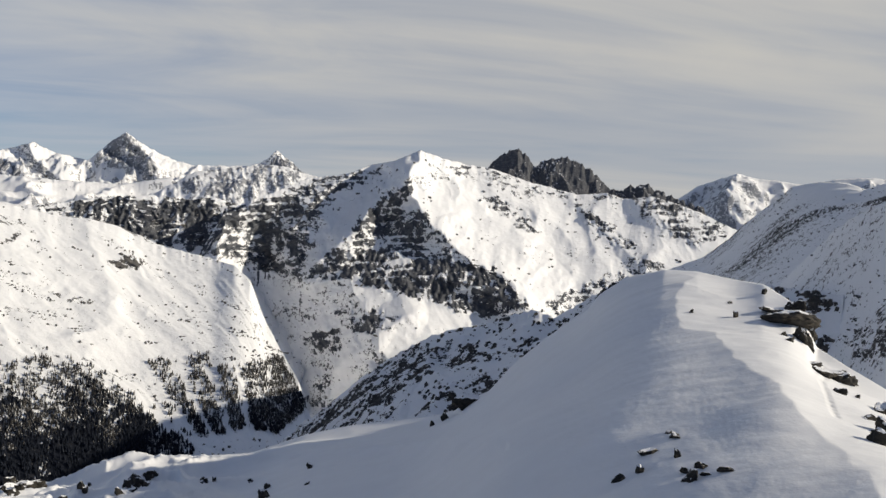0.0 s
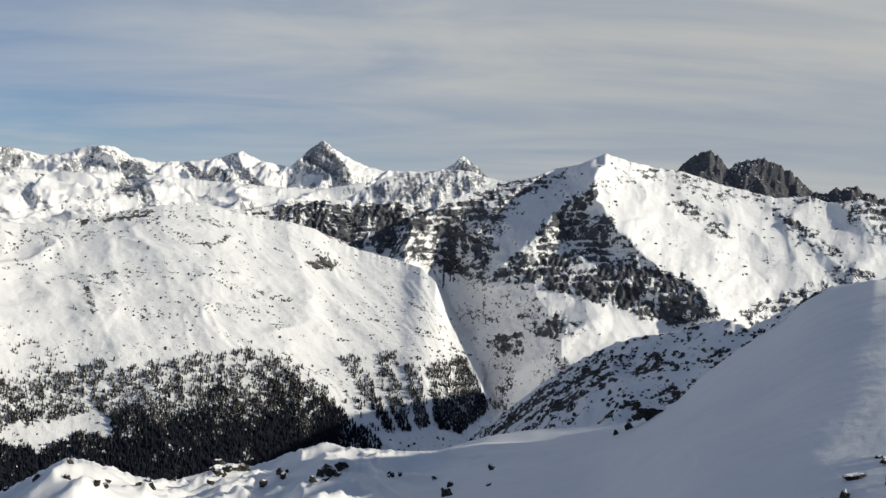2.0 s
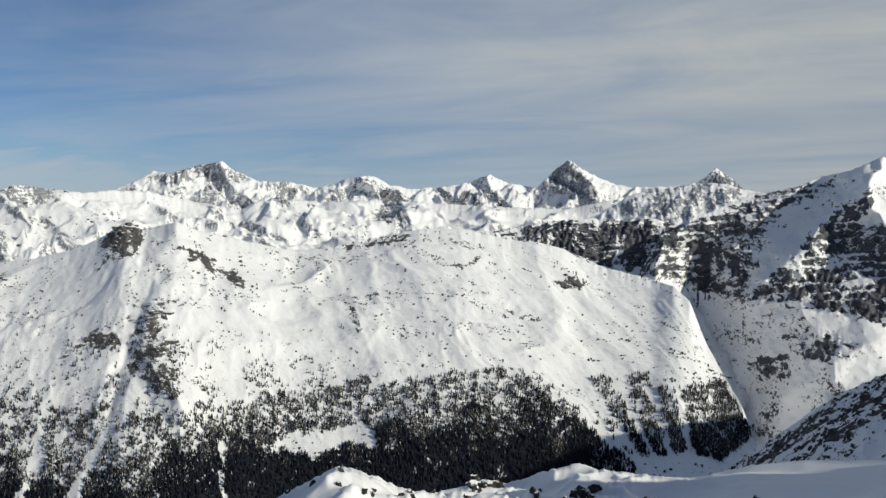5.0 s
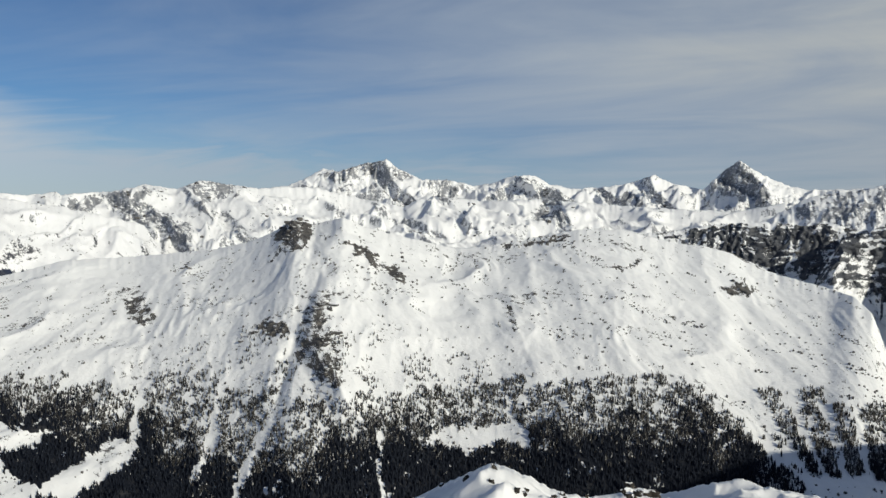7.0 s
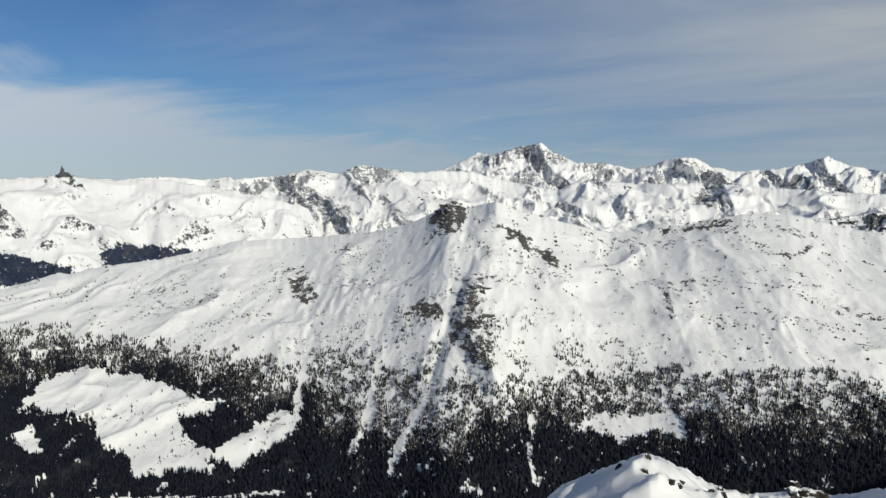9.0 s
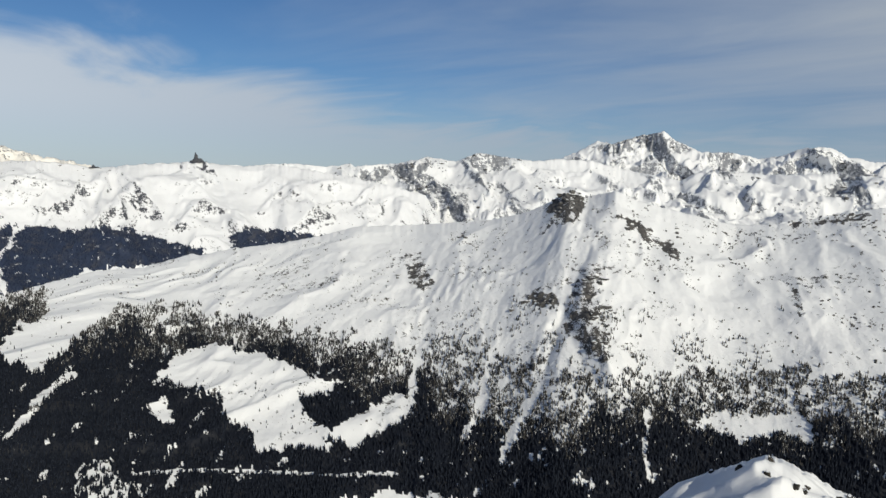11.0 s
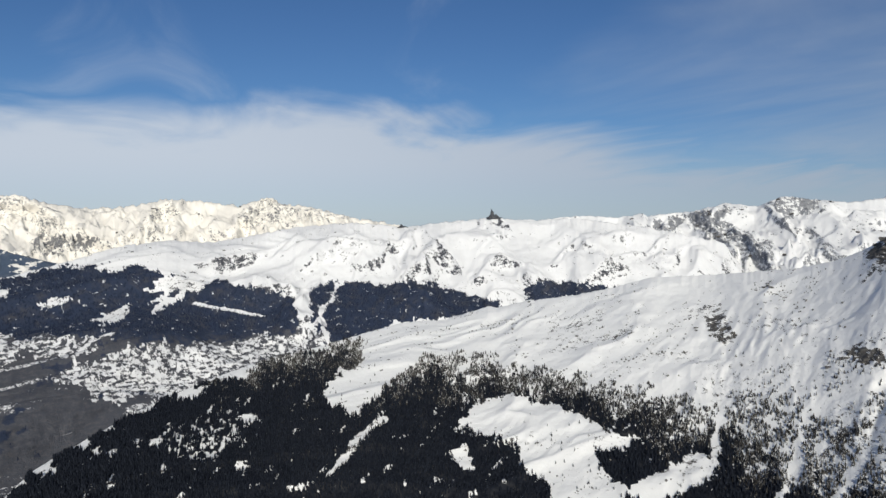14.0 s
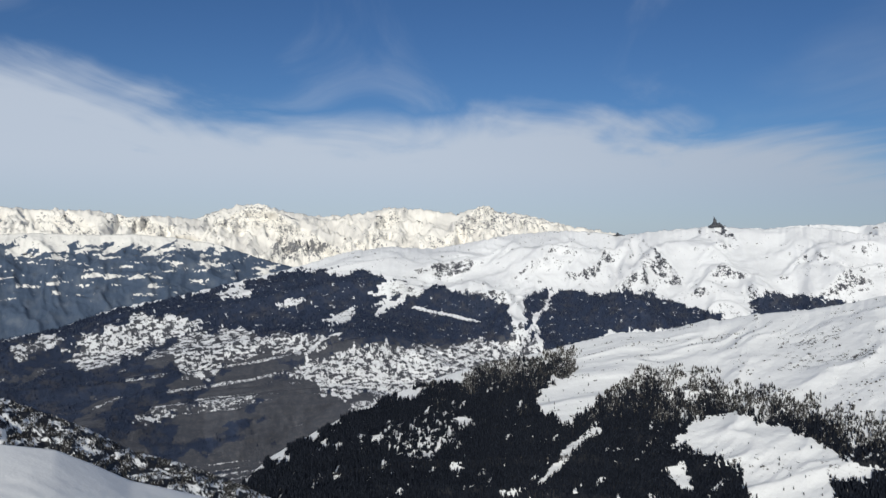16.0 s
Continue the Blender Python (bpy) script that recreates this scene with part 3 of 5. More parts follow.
WOOD_CLEAR_LOW = [(81.64, -19.42), (80.97, -18.8), (79.95, -18.99), (79.24, -20.23), (78.3, -19.96), (77.82, -21.42), (78.51, -22.3), (81.11, -21.89), (81.8, -20.67)]
ROAD_LOW = [(78.37, -19.88), (74.42, -19.92), (69.54, -20.23), (64.88, -20.48), (60.94, -20.28)]


PERM = np.random.RandomState(7).permutation(4096).astype(np.int32)
ANGLES = np.arange(4096) * (2 * np.pi / 4096)
COS, SIN = np.cos(ANGLES).astype(np.float32), np.sin(ANGLES).astype(np.float32)


def perlin(x, y, seed=0):
    """Gradient noise, about -0.7 to 0.7."""
    x, y = np.broadcast_arrays(np.asarray(x, np.float32), np.asarray(y, np.float32))
    x0, y0 = np.floor(x), np.floor(y)
    fx, fy = x - x0, y - y0
    x0, y0 = x0.astype(np.int32) + 131 * seed, y0.astype(np.int32)
    u, v = fx * fx * fx * (fx * (fx * 6 - 15) + 10), fy * fy * fy * (fy * (fy * 6 - 15) + 10)
    left, right = PERM[x0 & 4095] + y0, PERM[(x0 + 1) & 4095] + y0

    def corner(column, i, j):
        h = PERM[(column + j) & 4095]
        return COS[h] * (fx - i) + SIN[h] * (fy - j)

    top = corner(left, 0, 0)
    top = top + (corner(right, 1, 0) - top) * u
    bottom = corner(left, 0, 1)
    bottom = bottom + (corner(right, 1, 1) - bottom) * u
    return top + (bottom - top) * v


def fractal(x, y, octaves, seed=0, gain=0.5):
    total, amp = 0.0, 1.0
    for k in range(octaves):
        total = total + amp * perlin(x, y, seed + k)
        x, y, amp = x * 2.03 + 17.1, y * 2.03 - 9.7, amp * gain
    return total


def ridged(x, y, octaves, seed=0, gain=0.5):
    total, amp, weight = 0.0, 1.0, 1.0
    for k in range(octaves):
        r = (1 - np.abs(perlin(x, y, seed + k)) * 1.9) ** 2 * weight
        weight = np.clip(r * 1.6, 0, 1)
        total = total + amp * r
        x, y, amp = x * 2.07 + 5.3, y * 2.07 + 11.9, amp * gain
    return total


def smooth(a, b, x):
    t = np.clip((x - a) / (b - a), 0, 1)
    return t * t * (3 - 2 * t)


def along(points, bearing):
    points = sorted(points)
    return np.interp(bearing, [p[0] for p in points], [p[1] for p in points])


def inside(points, bearing, rise, soft=0.0, seed=3):
    """1 inside a region of bearings and rises whose edge wanders by soft degrees, else 0."""
    out = np.zeros(bearing.shape)
    xs, ys = [p[0] for p in points], [p[1] for p in points]
    close = (bearing > min(xs) - 2 * soft) & (bearing < max(xs) + 2 * soft) & (rise > min(ys) - 2 * soft) & (rise < max(ys) + 2 * soft)
    b, r = bearing[close], rise[close]
    if soft and len(b):
        f = 0.45 / soft
        b, r = b + soft * 1.6 * fractal(b * f, r * f * 1.4, 4, seed, 0.65), r + soft * 1.2 * fractal(b * f, r * f * 1.4, 4, seed + 9, 0.65)
    hit = np.zeros(b.shape, bool)
    for (x1, y1), (x2, y2) in zip(points, points[1:] + points[:1]):
        if y1 != y2:
            hit ^= ((y1 > r) != (y2 > r)) & (b < (x2 - x1) * (r - y1) / (y2 - y1) + x1)
    out[close] = hit
    return out


def near_line(points, bearing, rise, width):
    """1 on a line of bearings and rises, falling to 0 at width degrees from it."""
    best = np.full(bearing.shape, 1e9)
    for (x1, y1), (x2, y2) in zip(points, points[1:]):
        dx_, dy_ = x2 - x1, y2 - y1
        t = np.clip(((bearing - x1) * dx_ + (rise - y1) * dy_) / (dx_ * dx_ + dy_ * dy_), 0, 1)
        best = np.minimum(best, np.hypot(bearing - x1 - t * dx_, rise - y1 - t * dy_))
    return np.clip(1 - best / width, 0, 1)


def off_line(points, x, y):
    """How far each place lies from a line on the plan, and on which side: over 0 to the left of the line's way."""
    best, side = np.full(x.shape, 1e9), np.zeros(x.shape)
    for (x1, y1), (x2, y2) in zip(points, points[1:]):
        ux, uy = x2 - x1, y2 - y1
        t = np.clip(((x - x1) * ux + (y - y1) * uy) / (ux * ux + uy * uy), 0, 1)
        gap = np.hypot(x - x1 - t * ux, y - y1 - t * uy)
        side = np.where(gap < best, np.sign(ux * (y - y1) - uy * (x - x1)), side)
        best = np.minimum(best, gap)
    return best, side


def proud(edges, bearing, rise, seed):
    """How far ridges stand out towards the summit and hollows lie back, in metres. edges: the line, how proud, how wide in degrees to the left and to the right of its way, and how sharp."""
    out = np.zeros(bearing.shape)
    for points, tall, left, right, sharp in edges:
        wide = max(left, right)
        xs, ys = [p[0] for p in points], [p[1] for p in points]
        close = (bearing > min(xs) - wide - 1) & (bearing < max(xs) + wide + 1) & (rise > min(ys) - wide - 1) & (rise < max(ys) + wide + 1)
        b, r = bearing[close], rise[close]
        if not len(b):
            continue
        k = 0.12 * min(left, right) + 0.10
        u, v = -b - k * 1.6 * fractal(b * 0.8, r * 0.8, 4, seed + 110, 0.4), r + k * fractal(b * 0.8, r * 0.8, 4, seed + 120, 0.4)
        gap, lean = np.full(b.shape, 1e9), np.zeros(b.shape)
        for (x1, y1), (x2, y2) in zip(points, points[1:]):
            ux, uy, px, py = x1 - x2, y2 - y1, u + x1, v - y1
            t = np.clip((px * ux + py * uy) / (ux * ux + uy * uy), 0, 1)
            off = np.hypot(px - t * ux, py - t * uy)
            lean = np.where(off < gap, (ux * py - uy * px) / (math.hypot(ux, uy) * np.maximum(off, 1e-6)), lean)
            gap = np.minimum(gap, off)
        out[close] += tall * np.clip(1 - gap / (right + (left - right) * (0.5 + 0.5 * lean)), 0, 1) ** sharp
    return out


def sheet(name, grid, material, rock=None, wood=None, wrap=False):
    """A mesh from a grid of places (rows, columns, 3), with how bare and how wooded each place is."""
    rows, cols = grid.shape[:2]
    mesh = bpy.data.meshes.new(name)
    index = np.arange(rows * cols).reshape(rows, cols)
    if wrap:
        index = np.concatenate([index, index[:, :1]], 1)
    quads = np.stack([index[:-1, :-1], index[1:, :-1], index[1:, 1:], index[:-1, 1:]], -1).reshape(-1, 4)
    mesh.vertices.add(rows * cols)
    mesh.vertices.foreach_set("co", grid.astype(np.float32).ravel())
    mesh.loops.add(quads.size)
    mesh.loops.foreach_set("vertex_index", quads.astype(np.int32).ravel())
    mesh.polygons.add(len(quads))
    mesh.polygons.foreach_set("loop_start", np.arange(0, quads.size, 4, dtype=np.int32))
    mesh.polygons.foreach_set("loop_total", np.full(len(quads), 4, dtype=np.int32))
    mesh.polygons.foreach_set("use_smooth", np.ones(len(quads), dtype=bool))
    mesh.update(calc_edges=True)
    for key, values in (("rock", rock), ("wood", wood)):
        if values is not None:
            mesh.attributes.new(key, "FLOAT", "POINT").data.foreach_set("value", values.astype(np.float32).ravel())
    mesh.materials.append(material)
    return new(name, mesh)


VALLEY = -560.0


def blur(values, width):
    """Values along a line, smoothed over width samples."""
    width = max(3, int(width) | 1)
    kernel = np.hanning(width + 2)[1:-1]
    return np.convolve(np.pad(values, width // 2, mode="edge"), kernel / kernel.sum(), "valid")


def mountain(name, material, crest, crest_far, foot_rise, foot_far, step, rows, belly=1.0, jag=0.06, soften=3.0, gullies=8.0, gully_width=70.0, fan=(0.0, 0.0), relief=10.0, relief_size=160.0, ribs=(), lumps=3.0,
             bare=0.3, steep=(0.80, 0.55), speckle=0.3, calm=None, run=(0.7, 28.0), rocks=(), woods=None, seed=1, strata=0.0, edges=(), crags=0.0, fields=(), label="", category="mountain"):
    """A mountain that rises from foot to crest as seen from the summit, and falls away behind. edges: its ridges and hollows. crags: how rough its rock is. fields: open terraces. soften: degrees over which the crest's shape fades out below it.
    fan: bearing from which the fall lines spread, and how much. ribs: bearing at the crest and at the foot, from and to what height (1 crest, 0 foot), metres proud, metres wide and how much narrower one flank is.
    Returns the object and its grid of bearings, rises and places."""
    lo, hi = min(p[0] for p in crest), max(p[0] for p in crest)
    az = np.arange(lo, hi + step / 2, step)
    top = along(crest, az)
    d1, d0 = blur(along(crest_far, az), 1.5 / step), blur(along(foot_far, az), 3 / step)
    z1, z0 = d1 * np.tan(np.radians(top)), d0 * np.tan(np.radians(along(foot_rise, az)))
    z0 = np.minimum(z0, z1 - 2.0)
    s = np.linspace(0, 1, rows)[:, None] ** 0.9
    d = d0 + (d1 - d0) * s
    broad, medium = blur(z1, soften * 2.5 / step), blur(z1, soften / step)
    high = broad + (medium - broad) * smooth(0.35, 0.95, s) ** 2
    high = high + (z1 - high) * smooth(0.72, 1.0, s) ** 2
    z = z0 + (high - z0) * (belly * s + (1 - belly) * s * s)
    across = np.radians(az)[None, :] * (d0 + d1) / 2
    down = d - d0
    slack = np.minimum(1, (1 - s) / 0.10) * np.minimum(1, s / 0.05 + 0.3)
    rough = slack * (0.25 + 0.75 * smooth(calm[0], calm[1], az)[None, :]) if calm else slack
    across = across - np.radians(az[None, :] - fan[0]) * (d0 + d1) / 2 * fan[1] * (1 - s)
    warp = fractal(across / relief_size * 0.8, down / relief_size * 0.8, 3, seed + 3)
    z = z + rough * relief * (ridged(across / relief_size + 0.5 * warp, down / relief_size * run[0] + 0.4 * warp + seed, 5, seed + 7, 0.45) - 0.9)
    z = z + rough * gullies * (ridged(across / gully_width + 0.35 * warp, down / gully_width * 0.22 + seed, 4, seed + 17, 0.5) - 0.8) * (0.55 + fractal(across / 240, down / 240, 2, seed + 5))
    z = z + rough * lumps * fractal(across / 34 + 3, down / run[1], 5, seed + 20, 0.6)
    for b1, b0, s1, s0, tall, wide, *lean in ribs:
        centre = b0 + (b1 - b0) * (s - s0) / (s1 - s0)
        gap = np.radians(az[None, :] - centre) * d + 0.25 * wide * warp
        part = smooth(s0, s0 + 0.35 * (s1 - s0), s) * np.clip((s1 + 0.04 - s) / 0.08, 0, 1)
        z = z + part * tall * np.clip(1 - np.abs(gap) / np.where(gap > 0, wide * (lean[0] if lean else 1.0), wide), 0, 1) ** 1.3 * np.minimum(1, slack * 1.5)
    jags = jag * np.radians(1) * d1 * fractal(az * 1.9, az * 0 + seed, 6, seed + 40, 0.68)
    z = z + jags * smooth(0.9, 1.0, s)
    z = np.minimum(z, d * ((z1 + jags) / d1) - 0.012 * (d1 - d))
    bearing = np.broadcast_to(az[None, :], z.shape)
    rise = np.degrees(np.arctan2(z, d))
    area = np.zeros_like(z)
    patchy = 0.76 + 0.8 * fractal(across / 50, down / 62, 4, seed + 80, 0.6) + 0.75 * fractal(across / 14 + warp, down / 17, 3, seed + 85, 0.65)
    for points, weight, soft in rocks:
        area = np.maximum(area, weight * inside(points, bearing, rise, soft) * (np.maximum(patchy, 0.33) if weight > 1.3 else patchy))
    if strata:
        bed = (z + 0.10 * across + 14 * fractal(across / 130, down / 130, 4, seed + 60)) / (strata * 5)
        ledge = strata * (bed % 1.0 - 0.5)
        area = area - 0.6 * smooth(0.55, 0.85, bed % 1.0) * (0.5 + 1.2 * fractal(across / 60, down / 60, 3, seed + 61))
        z = z + slack * ledge * np.clip(area * 1.4, 0.05, 1)
        z = z + slack * 5 * np.clip(area, 0, 1) * (ridged(across / 22 + warp, down / 40, 4, seed + 65) - 0.8)
    lie = np.tan(np.radians(rise))
    near = proud(edges, bearing, rise, seed) + crags * np.clip(area, 0, 1) * (ridged(across / 24 + warp, down / 30, 4, seed + 66, 0.55) - 0.8)
    if len(edges) or crags:
        d = d - near * np.minimum(1, s / 0.06)
        z = d * np.where(strata > 0, z / (d + near * np.minimum(1, s / 0.06)), lie)
    place = np.stack([np.sin(np.radians(bearing)) * d, np.cos(np.radians(bearing)) * d, z], -1)
    normal = np.cross(np.gradient(place, axis=1), np.gradient(place, axis=0))
    nz = np.abs(normal[..., 2]) / np.maximum(np.linalg.norm(normal, axis=-1), 1e-6)
    spots = fractal(across / 130 + 5, down / 90, 3, seed + 70) * 0.9 + fractal(across / 10, down / 13, 3, seed + 71, 0.7) * 0.8
    rock = bare * smooth(steep[0], steep[1], nz) + speckle * (spots - 0.05)
    rock = np.maximum(rock, area)
    for points, weight, soft in fields:
        open_field = inside(points, bearing, rise, soft)
        rock = rock * (1 - open_field) + open_field * (weight + 0.75 * fractal(bearing * 1.7, (rise + 0.08 * bearing) * 9.0, 5, seed + 37, 0.72))
    wood = woods(bearing, rise) if woods else np.zeros_like(z)
    back = np.linspace(0.04, 1, 14)[:, None] ** 1.5
    db = d[-1] + back * np.minimum((z[-1] - VALLEY) * 1.3, 4880 - d[-1])
    zb = z[-1] + (VALLEY - z[-1]) * back + 20 * back * (1 - back) * fractal(across[-1:] / 90, back * 6, 4, seed + 90)
    db, zb = np.concatenate([d[:1] * 0.995, d, db]), np.concatenate([np.full((1, len(az)), VALLEY), z, zb])
    rad = np.radians(az)[None, :]
    grid = np.stack([-np.sin(rad) * db, np.cos(rad) * db, zb + EYE], -1)
    pad = lambda a: np.concatenate([a[:1], a, np.repeat(a[-1:], len(back), 0)])
    ob = sheet(name, grid, material, pad(rock), pad(wood))
    tagged(ob, label, category)
    return ob, bearing, rise, grid[1:rows + 1], rock


def flat_line(value, lo=-60, hi=150):
    return [(lo, value), (hi, value)]


def extend(points, left=None, right=None):
    """The same line carried on past its ends."""
    points = sorted(points)
    out = list(points)
    if right is not None:
        out = [(points[0][0] - right[0], points[0][1] + right[1])] + out
    if left is not None:
        out = out + [(points[-1][0] + left[0], points[-1][1] + left[1])]
    return out


# ---- the ground: the snowy hill underfoot, and the valley floors out to the horizon ----
def at(bearing, far):
    return -math.sin(radians(bearing)) * far, math.cos(radians(bearing)) * far


HILL_SPINES = [
    ([at(-30, 70), at(-27.6, 90), at(-22.0, 125), at(-18.5, 165), at(-15.6, 205), at(-16.6, 245), at(-16, 290)], 3.5, 42.0, 26.0, 1.2),
    ([at(-4, 150), at(-1, 210), at(3, 260), at(8, 300)], 2.2, 10.0, 22.0, 1.5),
    ([at(12, 340), at(20, 450)], 6.0, 40.0, 40.0, 1.3),
    ([at(37, 300), at(36, 425)], 9.0, 45.0, 45.0, 1.2),
]
FOOTPRINTS = [at(-25, 178), at(-25.1, 160), at(-24.9, 148), at(-25.3, 132), at(-25.9, 118)]


def build_ground():
    az = np.concatenate([np.arange(-34, 40, 0.1), np.arange(40, 104, 0.8), np.arange(104, 126, 0.16), np.arange(126, 326, 2.0)])
    crest = extend(HILL_CREST, (14, 3.0), (10, -4.5)) + [(46, -23.5), (60, -26.0), (85, -26.0), (98, -23), (104, -19.8), (200, -9), (318, -12)]
    far = [(-39, 150), (-28.5, 165), (-24, 200), (-19, 255), (-15, 280), (-10, 300), (-4, 330), (6, 400), (20, 450), (36, 420), (50, 330), (85, 260), (104, 140), (121, 125), (200, 200), (318, 160)]
    lean = [(-42, -20), (-30, -19), (-20, -21.5), (-10, -25), (0, -28), (20, -30), (60, -33), (85, -33), (100, -30), (122, -28), (140, -24), (200, -20), (318, -19)]
    even = np.arange(-34, 326, 0.1)
    top, rc, low_rise = blur(along(crest, even), 5), blur(along(far, even), 70), blur(along(lean, even), 90)
    zc = rc * np.tan(np.radians(top))
    r0 = 75.0
    z0 = r0 * np.tan(np.radians(np.minimum(low_rise, blur(top, 90) - 3)))
    sag = blur(along([(-34, 1.5), (-8, 1.6), (2, 0.95), (126, 0.95)], even), 60)
    broad = blur(zc, 60)
    rc, zc, z0, sag, broad = (np.interp(az, even, v) for v in (rc, zc, z0, sag, broad))
    near = np.linspace(0.0005, 1, 14)[:, None]
    r_a = r0 * near + 0 * z0
    z_a = -EYE + (z0 + EYE) * near ** 1.25
    s = np.linspace(0, 1, 165)[1:, None]
    r_b = r0 + (rc - r0) * s
    high = broad + (zc - broad) * smooth(0.45, 1, s) ** 1.5
    z_b = z0 + (high - z0) * s ** sag
    slack = np.minimum(1, (1 - s) / 0.2)
    x, y = -np.sin(np.radians(az)) * r_b, np.cos(np.radians(az)) * r_b
    z_b = z_b + slack * (3.2 * fractal(x / 70, y / 70, 3, 5, 0.4) + 0.22 * fractal(x / 9 + y / 20, y / 4.5, 3, 9))
    broken = smooth(9, 18, az) * smooth(46, 40, az)
    z_b = z_b + broken * np.minimum(1, (1 - s) / 0.05) * (5.0 * ridged(x / 38, y / 55, 4, 33) - 4.0)
    # the blown spine of the hill, a drift lip below it, and a line of footprints
    wave = 5 * fractal(x / 30, y / 30, 3, 25)
    for points, tall, left, right, sharp in HILL_SPINES:
        gap, side = off_line(points, x + wave, y + wave)
        z_b = z_b + slack * tall * np.clip(1 - gap / np.where(side > 0, left, right), 0, 1) ** sharp
    zc = zc + broken * 1.6 * fractal(az * 1.6, az * 0 + 2.2, 4, 35, 0.6)
    z_b = np.minimum(z_b, r_b * (zc / rc) - 0.01 * (rc - r_b))
    gap, _ = off_line(FOOTPRINTS, x, y)
    z_b = z_b - 0.35 * np.clip(1 - gap / 0.7, 0, 1) * (0.5 + 0.5 * np.sin(r_b * 2.6))
    groomed = smooth(104, 110, az) * slack
    z_b = z_b + groomed * 0.04 * np.sin(x * 0.5 * 2 * np.pi / 1.6 + 0.3 * y) * (0.4 + fractal(x / 20, y / 20, 2, 27))
    u = (np.linspace(0, 1, 18)[1:, None]) ** 1.4
    drop = (zc - VALLEY)
    r_c = rc + u * drop * 1.35
    z_c = zc - drop * (u ** 0.9)
    x, y = -np.sin(np.radians(az)) * r_c, np.cos(np.radians(az)) * r_c
    z_c = z_c + 14 * np.sin(np.pi * u) * fractal(x / 80, y / 80, 4, 12)
    v = np.linspace(0, 1, 9)[1:, None]
    r_d = r_c[-1] + (4870 - r_c[-1]) * v
    x, y = -np.sin(np.radians(az)) * r_d, np.cos(np.radians(az)) * r_d
    z_d = VALLEY + 6 * fractal(x / 300, y / 300, 4, 15) * (1 - v)
    r, z = np.concatenate([r_a, r_b, r_c, r_d]), np.concatenate([z_a, z_b, z_c, z_d])
    rad = np.radians(az)
    grid = np.stack([-np.sin(rad) * r, np.cos(rad) * r, z + EYE], -1)
    rock = np.zeros_like(z)
    ground = sheet("ground", grid, HILL_SNOW, rock, rock, wrap=True)
    tagged(ground, "smooth wind-packed snow hill above white valley floors", "snow", kind="structure")
    return az, r, z


HILL = build_ground()

# ---- mountains, nearest first ----
shrubs = mountain("scree_slope", NEAR_SNOW, extend(SHRUB_CREST, (3, -2.5), (8, -0.5)), [(-26, 470), (-12, 600), (0, 780), (9, 900)], flat_line(-17), [(-26, 360), (-8, 400), (9, 540)], 0.08, 120,
                  belly=1.1, jag=0.15, gullies=3, gully_width=26, relief=4, relief_size=70, lumps=2.2, bare=0.45, steep=(0.93, 0.70), speckle=1.15, seed=2, label="snowy scree slope peppered with dark stones")
shoulder = mountain("snow_shoulder", NEAR_SNOW, extend(SHOULDER_CREST, (2, -2), (10, 0.5)), [(-36, 760), (-28, 900), (-15, 1450)], flat_line(-9), [(-36, 420), (-28, 500), (-15, 820)], 0.09, 100,
                    belly=1.2, jag=0.04, gullies=3, gully_width=90, relief=8, relief_size=200, lumps=2, bare=0.35, steep=(0.86, 0.6), speckle=0.35, seed=3, label="shaded snow shoulder with a few bare stones")
spur = mountain("rocky_spur", NEAR_SNOW, extend(RIB_CREST, (1, -2.5), (10, 1.5)), [(-38, 400), (-28, 480), (-20.5, 700)], flat_line(-11), [(-38, 300), (-28, 350), (-20.5, 480)], 0.09, 100,
                belly=1.0, jag=0.2, gullies=4, gully_width=40, relief=6, relief_size=70, lumps=1.5, bare=0.3, steep=(0.8, 0.55), speckle=0.35, seed=4, label="snowy spur with broken dark rock along its rib")


def slope_woods(bearing, rise):
    w = inside(WOOD_SLOPE_WOOD, bearing, rise, 0.8)
    for points in (WOOD_TONGUE1, WOOD_TONGUE2, WOOD_TONGUE3, WOOD_TONGUE4):
        w = np.maximum(w, inside(points, bearing, rise, 0.18))
    for points in (WOOD_CLEAR_MEADOW, WOOD_CLEAR_TONGUE, WOOD_CLEAR_SMALL, WOOD_CLEAR_BENCH, WOOD_CLEAR_WEST, WOOD_CLEAR_PATCH):
        w = w * (1 - inside(points, bearing, rise, 0.35))
    wobble = 0.35 * fractal(bearing * 1.1, rise * 1.1, 4, 77)
    for points, wide in ((CHUT_CHUTE1, 0.45), (CHUT_CHUTE2, 0.42), (CHUT_CHUTE3, 0.35), (CHUT_CHUTE4, 0.25), (CHUT_GULLY_WEST, 0.3), (ROAD_LOW, 0.14), (CHUTE_EAST_1, 0.26), (CHUTE_EAST_2, 0.24), (CHUTE_EAST_3, 0.2), (CHUTE_EAST_4, 0.36)):
        w = w * (near_line(points, bearing + wobble, rise, wide) < np.maximum(0.04, 0.3 + 0.6 * fractal(bearing * 1.5, rise * 1.5, 3, 79)))
    return w


# below these rises trees take the near-black colour that stands for shaded wood
DARK_BELOW = [(6, -14.2), (15, -14.6), (18, -14.6), (19, -13.8), (21, -13.8), (28, -14.3), (35, -15.4), (39, -15.4), (44, -15.4), (50, -17.4), (55, -17.0), (60, -14.6), (66, -12.8), (76, -11.6), (86, -10.0), (105, -9.5)]


